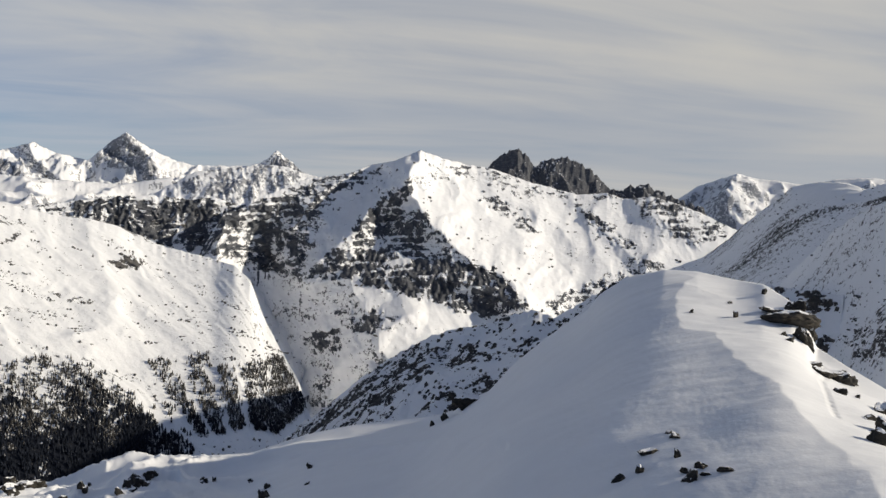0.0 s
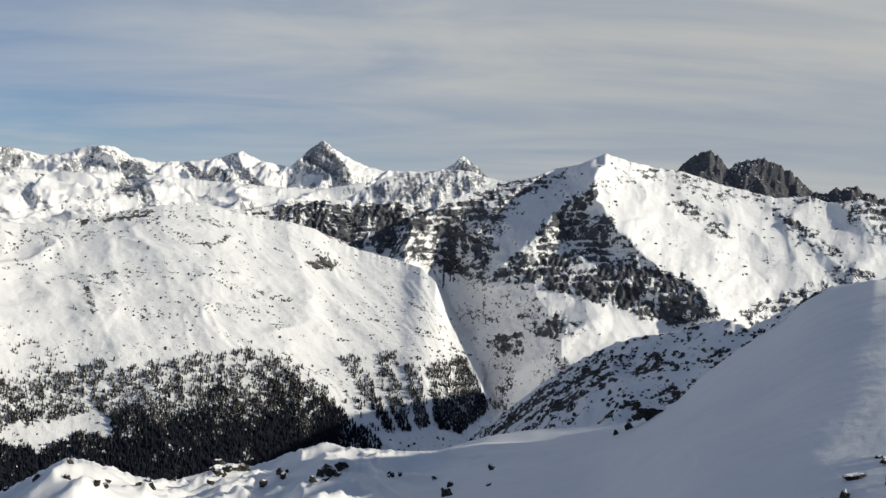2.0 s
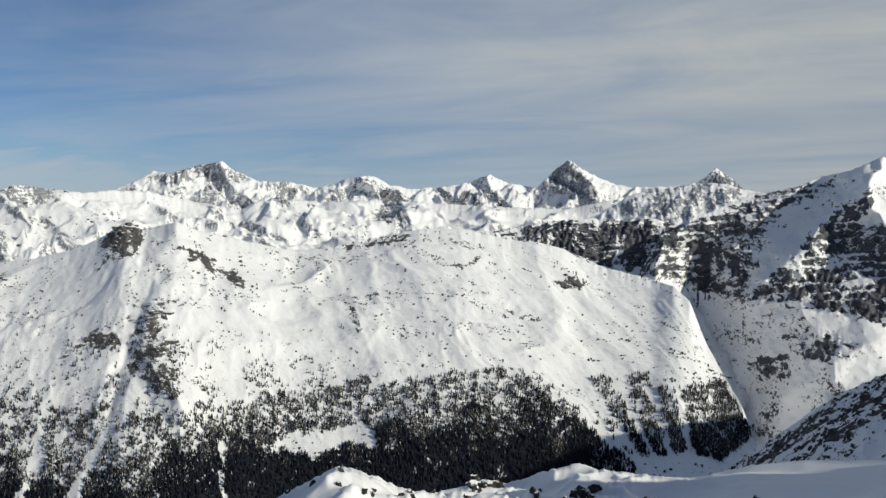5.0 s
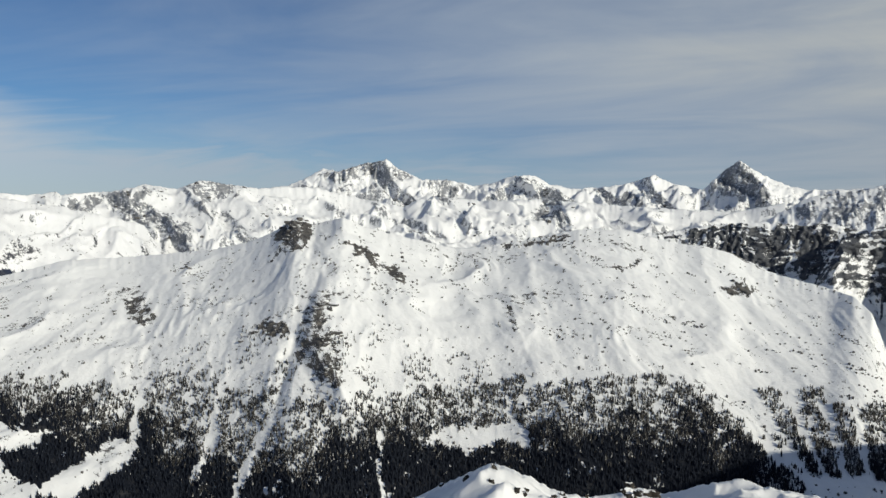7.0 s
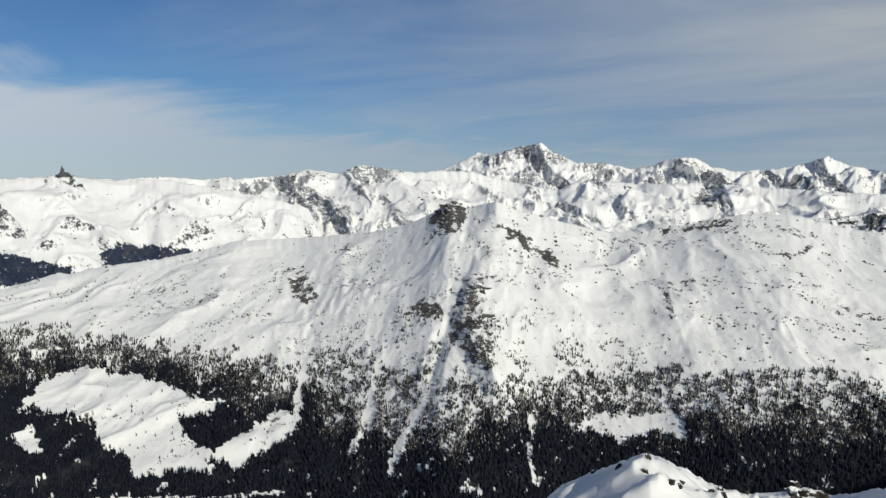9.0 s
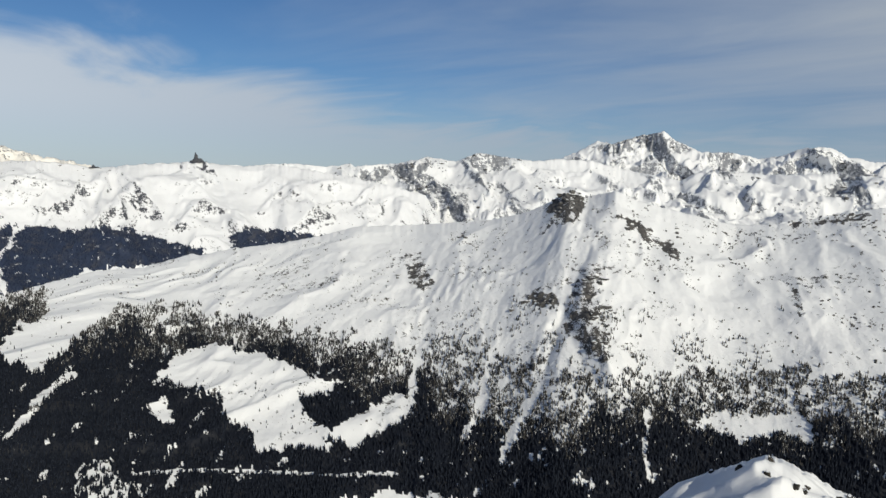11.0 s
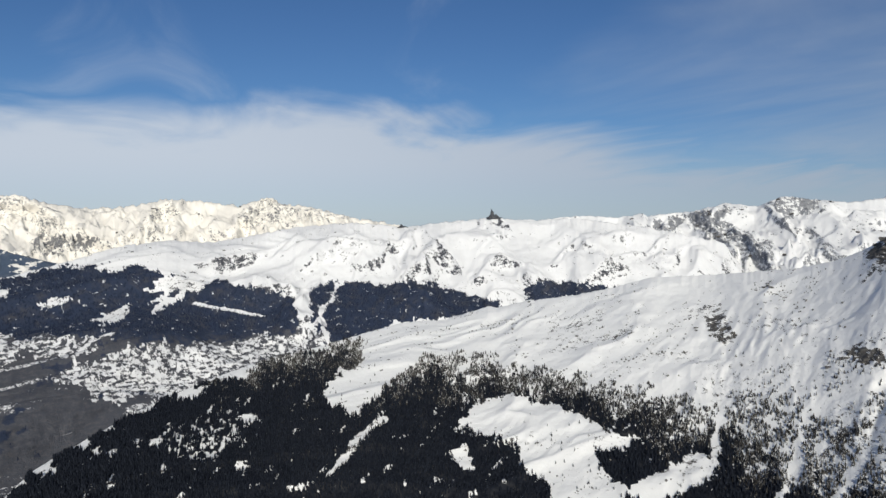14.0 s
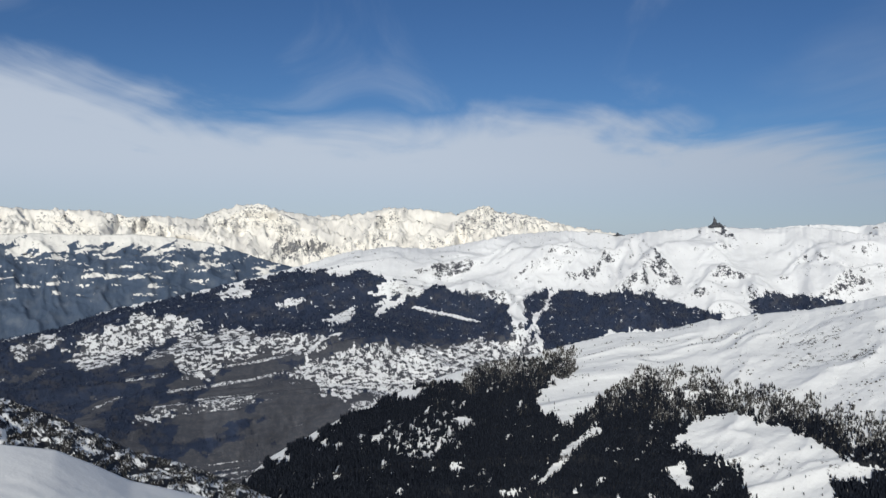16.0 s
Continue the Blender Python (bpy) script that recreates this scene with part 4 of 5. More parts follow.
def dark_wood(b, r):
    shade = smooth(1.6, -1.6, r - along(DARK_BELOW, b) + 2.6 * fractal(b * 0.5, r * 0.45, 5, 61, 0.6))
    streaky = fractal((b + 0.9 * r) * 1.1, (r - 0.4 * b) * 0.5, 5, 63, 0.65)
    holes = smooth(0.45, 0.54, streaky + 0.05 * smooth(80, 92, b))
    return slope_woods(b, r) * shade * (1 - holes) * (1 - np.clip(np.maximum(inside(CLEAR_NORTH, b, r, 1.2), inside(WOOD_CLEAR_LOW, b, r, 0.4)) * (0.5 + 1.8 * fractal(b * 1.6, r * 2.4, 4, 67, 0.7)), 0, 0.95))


def grey_wood(b, r):
    low = r - along(DARK_BELOW, b)
    shade = 1 - smooth(1.0, -2.0, low + 2.6 * fractal(b * 0.5, r * 0.45, 5, 61, 0.6))
    return np.clip(slope_woods(b, r) * shade * (0.48 - 0.12 * smooth(58, 66, b) + 0.35 * smooth(2.2, 0.0, low) + 1.15 * fractal(b * 1.3, r * 1.3, 5, 62, 0.68)), 0, 1)


slope = mountain("mountainside", SLOPE_SNOW, extend(SLOPE_CREST, (8, -6), None), [(6, 1050), (7.9, 1130), (8.6, 1230), (10.45, 1380), (12.7, 1560), (15, 1680), (20, 1760), (44, 1740), (50, 1780), (60, 2010), (75, 1960), (84, 1750), (92, 1600), (110, 1120)],
                 flat_line(-24), [(6, 900), (48, 950), (62, 1040), (76, 1040), (92, 890), (115, 740)], 0.098, 220, belly=1.15, jag=0.06, soften=2, gullies=2.6, gully_width=46, calm=(13, 22), run=(0.38, 75.0), fan=(47, 0.55), relief=8, relief_size=190, lumps=1.9, crags=7.0,
                 bare=0.45, steep=(0.74, 0.52), speckle=0.72,
                 edges=[(EDGE_SLOPE_SPUR, 24, 3.6, 1.3, 1.1), (HOLLOW_COULOIR, -14, 0.7, 0.9, 1.0), (EDGE_SLOPE_LEFT, 8, 1.2, 3.5, 1.1), (EDGE_SLOPE_RIGHT, 12, 2.2, 1.2, 1.1), (EDGE_SLOPE_EAST, 9, 2.5, 1.4, 1.1)],
                 rocks=[(ROCK_SLOPE_TOP, 1.0, 0.35), (ROCK_SLOPE_SUMMIT, 0.95, 0.25), (ROCK_RIB_FACE, 0.80, 0.45), (ROCK_SLOPE_KNOB, 0.75, 0.3), (ROCK_SLOPE_SPOT, 1.0, 0.25), (ROCK_SLOPE_LEFT, 0.72, 0.5), (ROCK_SLOPE_RIM, 0.9, 0.3),
                        (ROCK_SLOPE_GULLY, 0.95, 0.2), (ROCK_SLOPE_HOLLOW, 0.95, 0.2)],
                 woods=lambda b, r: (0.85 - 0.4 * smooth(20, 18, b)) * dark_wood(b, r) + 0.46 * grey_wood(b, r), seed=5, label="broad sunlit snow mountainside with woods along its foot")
pyramid = mountain("pyramid_mountain", PEAK_SNOW, extend(PYRAMID_CREST, (1.5, -3), (3, -2)), [(-22, 2670), (-10, 2620), (1.7, 2500), (9, 2450), (16, 2250)], flat_line(-15), [(-22, 2060), (0, 1760), (16, 1750)], 0.07, 210,
                   belly=0.95, jag=0.07, soften=2.5, calm=(7, -2), gullies=2.2, gully_width=60, relief=8, relief_size=200, lumps=0.9, bare=0.35, steep=(0.62, 0.40), speckle=0.5, strata=4.0, crags=9.0,
                   edges=[(EDGE_PYR_ARETE, 95, 3.6, 2.2, 1.1), (EDGE_PYR_RIB, 75, 1.5, 2.6, 1.0), (EDGE_PYR_BOWL_RIM, 30, 1.3, 1.0, 1.1), (HOLLOW_PYR_BOWL, -40, 1.5, 1.5, 1.2), (EDGE_PYR_BAND, 40, 1.2, 2.2, 1.1),
                          (EDGE_PYR_SPUR_1, 16, 1.8, 0.9, 1.1), (EDGE_PYR_SPUR_2, 12, 1.5, 0.8, 1.1), (EDGE_PYR_SPUR_3, 16, 1.8, 1.0, 1.1), (EDGE_PYR_SPUR_4, 16, 1.5, 1.0, 1.2), (EDGE_PYR_APRON, 30, 1.6, 1.6, 1.1),
                          (HOLLOW_EAST_BOWL, -230, 5.6, 2.4, 1.0), (HOLLOW_PYR_COUL, -20, 1.0, 1.0, 1.0)],
                   rocks=[(ROCK_PYR_BAND, 1.2, 0.35), (ROCK_PYR_FACE, 1.15, 0.3), (ROCK_PYR_STRATA, 0.92, 0.5), (ROCK_PYR_FOOT, 0.85, 0.4), (ROCK_PYR_FOOT_LOW, 0.85, 0.4), (ROCK_PYR_GORGE, 0.8, 0.3), (ROCK_PYR_LEFT, 0.88, 0.4),
                          (ROCK_PYR_SPUR_1, 0.8, 0.3), (ROCK_PYR_SPUR_2, 0.65, 0.3), (ROCK_PYR_SPUR_3, 0.65, 0.5), (ROCK_PYR_RIDGE, 0.62, 0.3), (ROCK_PYR_LOW, 0.6, 0.4), (ROCK_PYR_EAST, 0.55, 0.4), (ROCK_PYR_WEST, 0.75, 0.4), (ROCK_SLOPE_BAND, 0.95, 0.5)],
                   seed=6, label="snow-covered pyramid mountain with dark banded cliffs")


def seat(land, points, deeper):
    """Bearings and distances at which a land lies under a line of bearings and rises."""
    _, bearing, rise, grid, _ = land
    out = []
    for b, r in sorted(points):
        k = int(np.argmin(np.abs(bearing[0] - b)))
        q = int(np.argmin(np.abs(rise[:, k] - r)))
        out.append((b, float(np.hypot(grid[q, k, 0], grid[q, k, 1])) + deeper))
    return out


BAND_SEAT = [p for p in BAND_FOOT if p[0] < 14.5]
band_far = seat(pyramid, BAND_SEAT, 12)
BAND_TAIL = band_far[-1][1]
band = mountain("rock_band_ridge", PEAK_SNOW, extend(BAND_CREST, (3, -1.0), (2, -2)), [(b, far_off + 170) for b, far_off in band_far] + [(16.5, BAND_TAIL + 160), (40, BAND_TAIL + 60)], BAND_SEAT + [(16.0, -5.2), (18.0, -6.5), (40, -9)], band_far + [(16.0, BAND_TAIL - 10), (20.0, BAND_TAIL - 60), (40, BAND_TAIL - 150)], 0.07, 120,
                belly=1.0, jag=0.12, gullies=5, gully_width=40, relief=9, relief_size=70, lumps=4, bare=0.44, steep=(0.78, 0.48), speckle=0.5, strata=3.0, crags=12.0,
                rocks=[(ROCK_SLOPE_BAND, 1.12, 0.7)], seed=16, label="low ridge banded with dark broken rock")
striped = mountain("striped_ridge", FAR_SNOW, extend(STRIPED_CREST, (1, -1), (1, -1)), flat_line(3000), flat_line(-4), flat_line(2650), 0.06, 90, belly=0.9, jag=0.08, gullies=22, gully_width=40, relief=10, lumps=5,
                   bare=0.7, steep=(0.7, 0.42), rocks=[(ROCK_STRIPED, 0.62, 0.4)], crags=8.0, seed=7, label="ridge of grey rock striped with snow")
twin = mountain("twin_rock_peak", TWIN_ROCK, extend(TWIN_CREST, (1, -1.5), (1, -1)), flat_line(2950), flat_line(-2), flat_line(2700), 0.05, 90, belly=0.8, jag=0.28, soften=0.5, gullies=14, gully_width=30, relief=20, relief_size=60, lumps=8,
                bare=0.95, steep=(0.95, 0.72), speckle=0.6, seed=8, label="pair of jagged dark rock summits")
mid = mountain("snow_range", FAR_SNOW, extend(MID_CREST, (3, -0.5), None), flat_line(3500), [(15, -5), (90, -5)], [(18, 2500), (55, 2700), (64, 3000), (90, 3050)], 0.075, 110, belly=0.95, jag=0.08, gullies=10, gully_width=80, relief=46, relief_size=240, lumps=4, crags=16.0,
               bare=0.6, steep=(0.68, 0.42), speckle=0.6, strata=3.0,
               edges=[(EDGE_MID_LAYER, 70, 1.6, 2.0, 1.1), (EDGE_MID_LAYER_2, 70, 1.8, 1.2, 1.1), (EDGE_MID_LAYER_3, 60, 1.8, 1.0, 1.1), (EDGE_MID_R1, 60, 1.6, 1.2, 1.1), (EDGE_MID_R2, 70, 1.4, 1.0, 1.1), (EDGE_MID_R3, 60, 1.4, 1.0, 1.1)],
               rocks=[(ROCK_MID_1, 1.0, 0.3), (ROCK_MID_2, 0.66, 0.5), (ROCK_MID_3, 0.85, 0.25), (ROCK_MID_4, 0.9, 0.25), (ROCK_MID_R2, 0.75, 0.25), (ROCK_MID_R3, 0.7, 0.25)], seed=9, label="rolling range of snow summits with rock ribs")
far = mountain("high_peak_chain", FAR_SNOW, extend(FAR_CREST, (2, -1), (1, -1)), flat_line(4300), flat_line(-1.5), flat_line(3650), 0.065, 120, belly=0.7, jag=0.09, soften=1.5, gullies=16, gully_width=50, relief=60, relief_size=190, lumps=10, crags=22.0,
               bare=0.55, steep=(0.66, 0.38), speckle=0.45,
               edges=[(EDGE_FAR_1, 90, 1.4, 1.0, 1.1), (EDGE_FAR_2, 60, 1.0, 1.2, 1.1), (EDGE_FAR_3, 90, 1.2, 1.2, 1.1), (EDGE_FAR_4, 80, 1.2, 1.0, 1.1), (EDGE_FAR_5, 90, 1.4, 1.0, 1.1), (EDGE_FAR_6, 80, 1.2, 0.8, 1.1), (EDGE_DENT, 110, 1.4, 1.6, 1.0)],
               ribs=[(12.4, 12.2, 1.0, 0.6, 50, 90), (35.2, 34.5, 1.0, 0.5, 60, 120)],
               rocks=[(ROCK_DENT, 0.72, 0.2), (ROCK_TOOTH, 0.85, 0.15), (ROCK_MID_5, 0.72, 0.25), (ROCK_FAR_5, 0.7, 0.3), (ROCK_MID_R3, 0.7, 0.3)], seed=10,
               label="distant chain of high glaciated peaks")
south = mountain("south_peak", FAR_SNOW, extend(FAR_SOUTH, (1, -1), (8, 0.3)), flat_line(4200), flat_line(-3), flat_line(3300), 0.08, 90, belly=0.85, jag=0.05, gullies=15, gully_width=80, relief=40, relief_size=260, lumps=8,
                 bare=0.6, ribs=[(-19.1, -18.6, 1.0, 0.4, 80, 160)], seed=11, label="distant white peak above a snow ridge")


NORTH_FIELDS = [(FIELD_1, 0.46, 0.5), (FIELD_2, 0.51, 0.5), (FIELD_3, 0.46, 0.6), (FIELD_4, 0.50, 0.4), (FIELD_5, 0.45, 0.3), (FIELD_6, 0.52, 0.5), (FIELD_7, 0.28, 0.3), (FIELD_8, 0.32, 0.3), (FIELD_9, 0.18, 0.25)]
NORTH_PISTES = [(PISTE_1, 0.36), (PISTE_2, 0.17), (PISTE_3, 0.30), (PISTE_4, 0.42)]


def north_woods(bearing, rise):
    w = np.zeros(bearing.shape)
    for points, soft in ((NORTH_WOODS_EAST, 0.35), (NORTH_WOODS_MID, 0.35), (NORTH_WOODS_WEST, 0.5), (NORTH_WOODS_GAP, 0.3)):
        w = np.maximum(w, inside(points, bearing, rise, soft))
    gaps = smooth(0.36, 0.56, fractal(bearing * 1.6, rise * 4.0, 5, 35, 0.8))
    w = w * (1 - 0.55 * gaps)
    low = inside(NORTH_SCRUB, bearing, rise, 0.5) * smooth(0.0, 0.5, fractal((bearing + rise) * 0.35, rise * 0.6, 4, 34, 0.6) + 0.5 * smooth(104, 116, bearing))
    w = np.maximum(w, 0.75 * low)
    for points, _, soft in NORTH_FIELDS:
        w = w * (1 - inside(points, bearing, rise, soft))
    wobble = 0.45 * fractal(bearing * 1.4, rise * 2.0, 5, 78, 0.6)
    for points, wide in NORTH_PISTES:
        w = w * smooth(0.55, 0.25, near_line(points, bearing + wobble, rise + 0.4 * wobble, wide))
    return np.clip(w, 0, 1)


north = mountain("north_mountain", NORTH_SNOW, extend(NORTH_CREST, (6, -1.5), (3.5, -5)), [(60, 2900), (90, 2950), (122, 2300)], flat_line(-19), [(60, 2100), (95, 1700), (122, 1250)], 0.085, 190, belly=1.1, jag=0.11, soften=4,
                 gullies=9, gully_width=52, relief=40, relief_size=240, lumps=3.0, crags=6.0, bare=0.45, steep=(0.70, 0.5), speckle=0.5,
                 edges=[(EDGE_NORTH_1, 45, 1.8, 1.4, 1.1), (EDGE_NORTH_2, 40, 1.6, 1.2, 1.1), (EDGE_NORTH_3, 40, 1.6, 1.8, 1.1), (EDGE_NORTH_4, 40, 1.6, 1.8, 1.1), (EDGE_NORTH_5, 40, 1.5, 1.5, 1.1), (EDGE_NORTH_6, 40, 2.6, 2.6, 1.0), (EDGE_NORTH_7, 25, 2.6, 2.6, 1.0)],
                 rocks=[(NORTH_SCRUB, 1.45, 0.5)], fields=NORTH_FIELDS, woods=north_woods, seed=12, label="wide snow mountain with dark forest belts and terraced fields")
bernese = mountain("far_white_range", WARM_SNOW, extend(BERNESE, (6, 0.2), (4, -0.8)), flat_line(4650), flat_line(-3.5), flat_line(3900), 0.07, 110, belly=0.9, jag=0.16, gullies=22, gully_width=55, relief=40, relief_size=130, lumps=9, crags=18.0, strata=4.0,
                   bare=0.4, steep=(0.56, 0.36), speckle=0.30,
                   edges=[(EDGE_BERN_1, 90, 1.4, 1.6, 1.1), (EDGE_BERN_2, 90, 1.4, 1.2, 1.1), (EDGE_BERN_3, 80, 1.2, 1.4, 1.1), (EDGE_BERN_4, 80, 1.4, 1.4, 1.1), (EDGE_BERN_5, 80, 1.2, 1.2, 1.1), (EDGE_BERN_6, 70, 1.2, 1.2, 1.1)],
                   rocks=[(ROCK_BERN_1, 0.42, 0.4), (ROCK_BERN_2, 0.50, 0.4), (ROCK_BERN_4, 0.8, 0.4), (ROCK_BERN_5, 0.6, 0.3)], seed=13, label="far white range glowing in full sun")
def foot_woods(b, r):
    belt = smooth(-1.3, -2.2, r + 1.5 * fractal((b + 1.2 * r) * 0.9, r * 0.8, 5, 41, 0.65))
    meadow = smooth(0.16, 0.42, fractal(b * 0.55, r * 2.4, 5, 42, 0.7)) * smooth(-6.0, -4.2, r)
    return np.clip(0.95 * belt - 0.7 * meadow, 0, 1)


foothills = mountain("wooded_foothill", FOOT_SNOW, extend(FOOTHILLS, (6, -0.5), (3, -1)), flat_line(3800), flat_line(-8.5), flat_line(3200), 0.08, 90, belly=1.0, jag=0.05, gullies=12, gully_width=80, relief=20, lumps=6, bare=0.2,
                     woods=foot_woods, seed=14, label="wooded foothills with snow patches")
gorge = mountain("brushy_hillside", SLOPE_SNOW, extend(GORGE_CREST, (6, 2), (2, -1.5)), flat_line(820), flat_line(-22), flat_line(520), 0.08, 110, belly=1.0, jag=0.12, gullies=4, gully_width=40, relief=6, relief_size=90, lumps=4, bare=0.4,
                 woods=lambda b, r: 0.58 + 0.8 * fractal(b * 0.9, r * 2.2, 5, 51, 0.8), seed=15, label="snowy hillside dotted with brush above a gorge")


# ---- woods ----
def woods(name, land, count, chance, material, tall, seed, label, sides=5, tiers=((0.08, 0.72, 1.0), (0.45, 1.0, 0.66))):
    """Conifers as one body of many trees: each two stacked tiers of drooping boughs, uneven in size."""
    _, bearing, rise, grid, _ = land
    rs = np.random.RandomState(seed)
    rows, cols = bearing.shape
    i, j = rs.rand(count) * (rows - 1.001), rs.rand(count) * (cols - 1.001)
    i0, j0 = i.astype(int), j.astype(int)
    fi, fj = (i - i0)[:, None], (j - j0)[:, None]
    spot = (grid[i0, j0] * (1 - fi) + grid[i0 + 1, j0] * fi) * (1 - fj) + (grid[i0, j0 + 1] * (1 - fi) + grid[i0 + 1, j0 + 1] * fi) * fj
    keep = rs.rand(count) < chance(bearing[i0, j0], rise[i0, j0])
    spot = spot[keep]
    k = len(spot)
    corners = len(tiers) * (sides + 1)
    high = tall * (0.55 + 0.6 * rs.rand(k)) * (0.8 + 0.4 * rs.rand(k))
    wide = high * (0.17 + 0.10 * rs.rand(k))
    turn = rs.rand(k, 1) * 6.28 + np.arange(sides)[None, :] * 2 * np.pi / sides
    uneven = 0.75 + 0.5 * rs.rand(k, sides)
    verts = np.zeros((k, corners, 3), np.float32)
    lean = (rs.rand(k, 2) - 0.5) * 0.08
    for tier, (z_low, z_top, spread) in enumerate(tiers):
        a = tier * (sides + 1)
        verts[:, a:a + sides, 0] = np.cos(turn + tier) * uneven * (wide * spread)[:, None]
        verts[:, a:a + sides, 1] = np.sin(turn + tier) * uneven * (wide * spread)[:, None]
        verts[:, a:a + sides, 2] = (high * z_low)[:, None] - 0.06 * high[:, None] * uneven
        verts[:, a + sides, 2] = high * z_top
        verts[:, a + sides, :2] = lean * high[:, None] * z_top
    verts += spot[:, None, :]
    tris = []
    for tier in range(len(tiers)):
        a = tier * (sides + 1)
        tris += [(a + q, a + (q + 1) % sides, a + sides) for q in range(sides)]
    faces = (np.array(tris)[None] + np.arange(k)[:, None, None] * (corners)).reshape(-1, 3)
    mesh = bpy.data.meshes.new(name)
    mesh.vertices.add(k * (corners))
    mesh.vertices.foreach_set("co", verts.ravel())
    mesh.loops.add(faces.size)
    mesh.loops.foreach_set("vertex_index", faces.astype(np.int32).ravel())
    mesh.polygons.add(len(faces))
    mesh.polygons.foreach_set("loop_start", np.arange(0, faces.size, 3, dtype=np.int32))
    mesh.polygons.foreach_set("loop_total", np.full(len(faces), 3, dtype=np.int32))
    mesh.update(calc_edges=True)
    mesh.materials.append(material)
    ob = new(name, mesh)
    tagged(ob, label, "trees", kind="stuff")
    return k


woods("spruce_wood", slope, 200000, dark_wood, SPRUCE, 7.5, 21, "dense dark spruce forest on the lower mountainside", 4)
def grey_wood_and_scrub(b, r):
    scrub = smooth(34, 41, b) * smooth(60, 54, b) * smooth(-7.0, -11.0, r) * smooth(0.02, 0.30, fractal((b + 0.055 * (b - 47) * r) * 1.2, r * 0.5, 5, 68, 0.7))
    return np.maximum(grey_wood(b, r), 0.18 * scrub * (slope_woods(b, r) < 0.5))


woods("larch_wood", slope, 330000, grey_wood_and_scrub, LARCH, 6.2, 22, "thin grey-brown larch wood dusted with snow", 4)


woods("far_forest", north, 220000, lambda b, r: smooth(0.45, 0.75, north_woods(b, r)) * 0.75 * (1 - 0.75 * inside(NORTH_SCRUB, b, r, 0.6)), HAZED_TREES, 5.5, 23, "dark forest belt on a far mountain", 4, ((0.0, 1.0, 1.2),))
woods("gorge_brush", gorge, 100000, lambda b, r: np.clip(0.15 + 0.9 * fractal(b * 1.2, r * 2, 4, 66), 0, 1), LARCH, 1.9, 24, "thin bare brush on a snowy hillside", 4, ((0.0, 1.0, 1.6),))


def part(name, bm, material, parent, label=""):
    mesh = bpy.data.meshes.new(name)
    bm.to_mesh(mesh)
    bm.free()
    mesh.materials.append(material)
    ob = new(name, mesh)
    ob.parent = parent
    return tagged(ob, label)


def conifer():
    """A lone spruce: tapered trunk, and a crown of drooping, ragged tiers."""
    tree = new("conifer_tree")
    bm = bmesh.new()
    bmesh.ops.create_cone(bm, cap_ends=True, segments=7, radius1=0.16, radius2=0.03, depth=5.6, matrix=Matrix.Translation((0, 0, 2.6)))
    part("trunk", bm, LARCH, tree, "grey-brown bark")
    bm = bmesh.new()
    rs = random.Random(5)
    for k in range(9):
        low, wide = 0.6 + 0.56 * k, 1.25 * (1 - k / 9.6)
        tip = bm.verts.new((0, 0, low + 1.0))
        ring = []
        for q in range(10):
            a = q * math.tau / 10 + 0.4 * k
            reach = wide * (0.62 if q % 2 else 1.0) * rs.uniform(0.75, 1.15)
            ring.append(bm.verts.new((math.cos(a) * reach, math.sin(a) * reach, low - 0.28 * reach * rs.uniform(0.6, 1.3))))
        for q in range(10):
            bm.faces.new((ring[q], ring[(q + 1) % 10], tip))
    part("crown", bm, SPRUCE, tree, "near-black needles, with shade put into the colour")
    return tagged(tree, "lone dark spruce on an open snow meadow", "tree", "lone trees on the meadow")


def on_land(land, bearing, rise):
    _, b, r, grid, _ = land
    k = int(np.argmin(np.abs(b[0] - bearing)))
    seen = np.where(r[:, k] >= rise)[0]
    return Vector(grid[seen[0] if len(seen) else -1, k])


first_tree = conifer()
first_tree.matrix_world = Matrix.Translation(on_land(slope, 70.7, -14.6)) @ Matrix.Scale(1.2, 4)
rs = random.Random(8)
for _ in range(70):
    b, r = rs.choice([(rs.uniform(65, 76), rs.uniform(-17.5, -12.2)), (rs.uniform(80.5, 86), rs.uniform(-13, -9.8)), (rs.uniform(66, 72), rs.uniform(-18.5, -15.5))])
    if slope_woods(np.array([b]), np.array([r]))[0] < 0.5:
        copy_thing(first_tree, Matrix.Translation(on_land(slope, b, r)) @ Matrix.Rotation(rs.uniform(0, 6), 4, "Z") @ Matrix.Scale(rs.uniform(0.5, 0.95), 4))


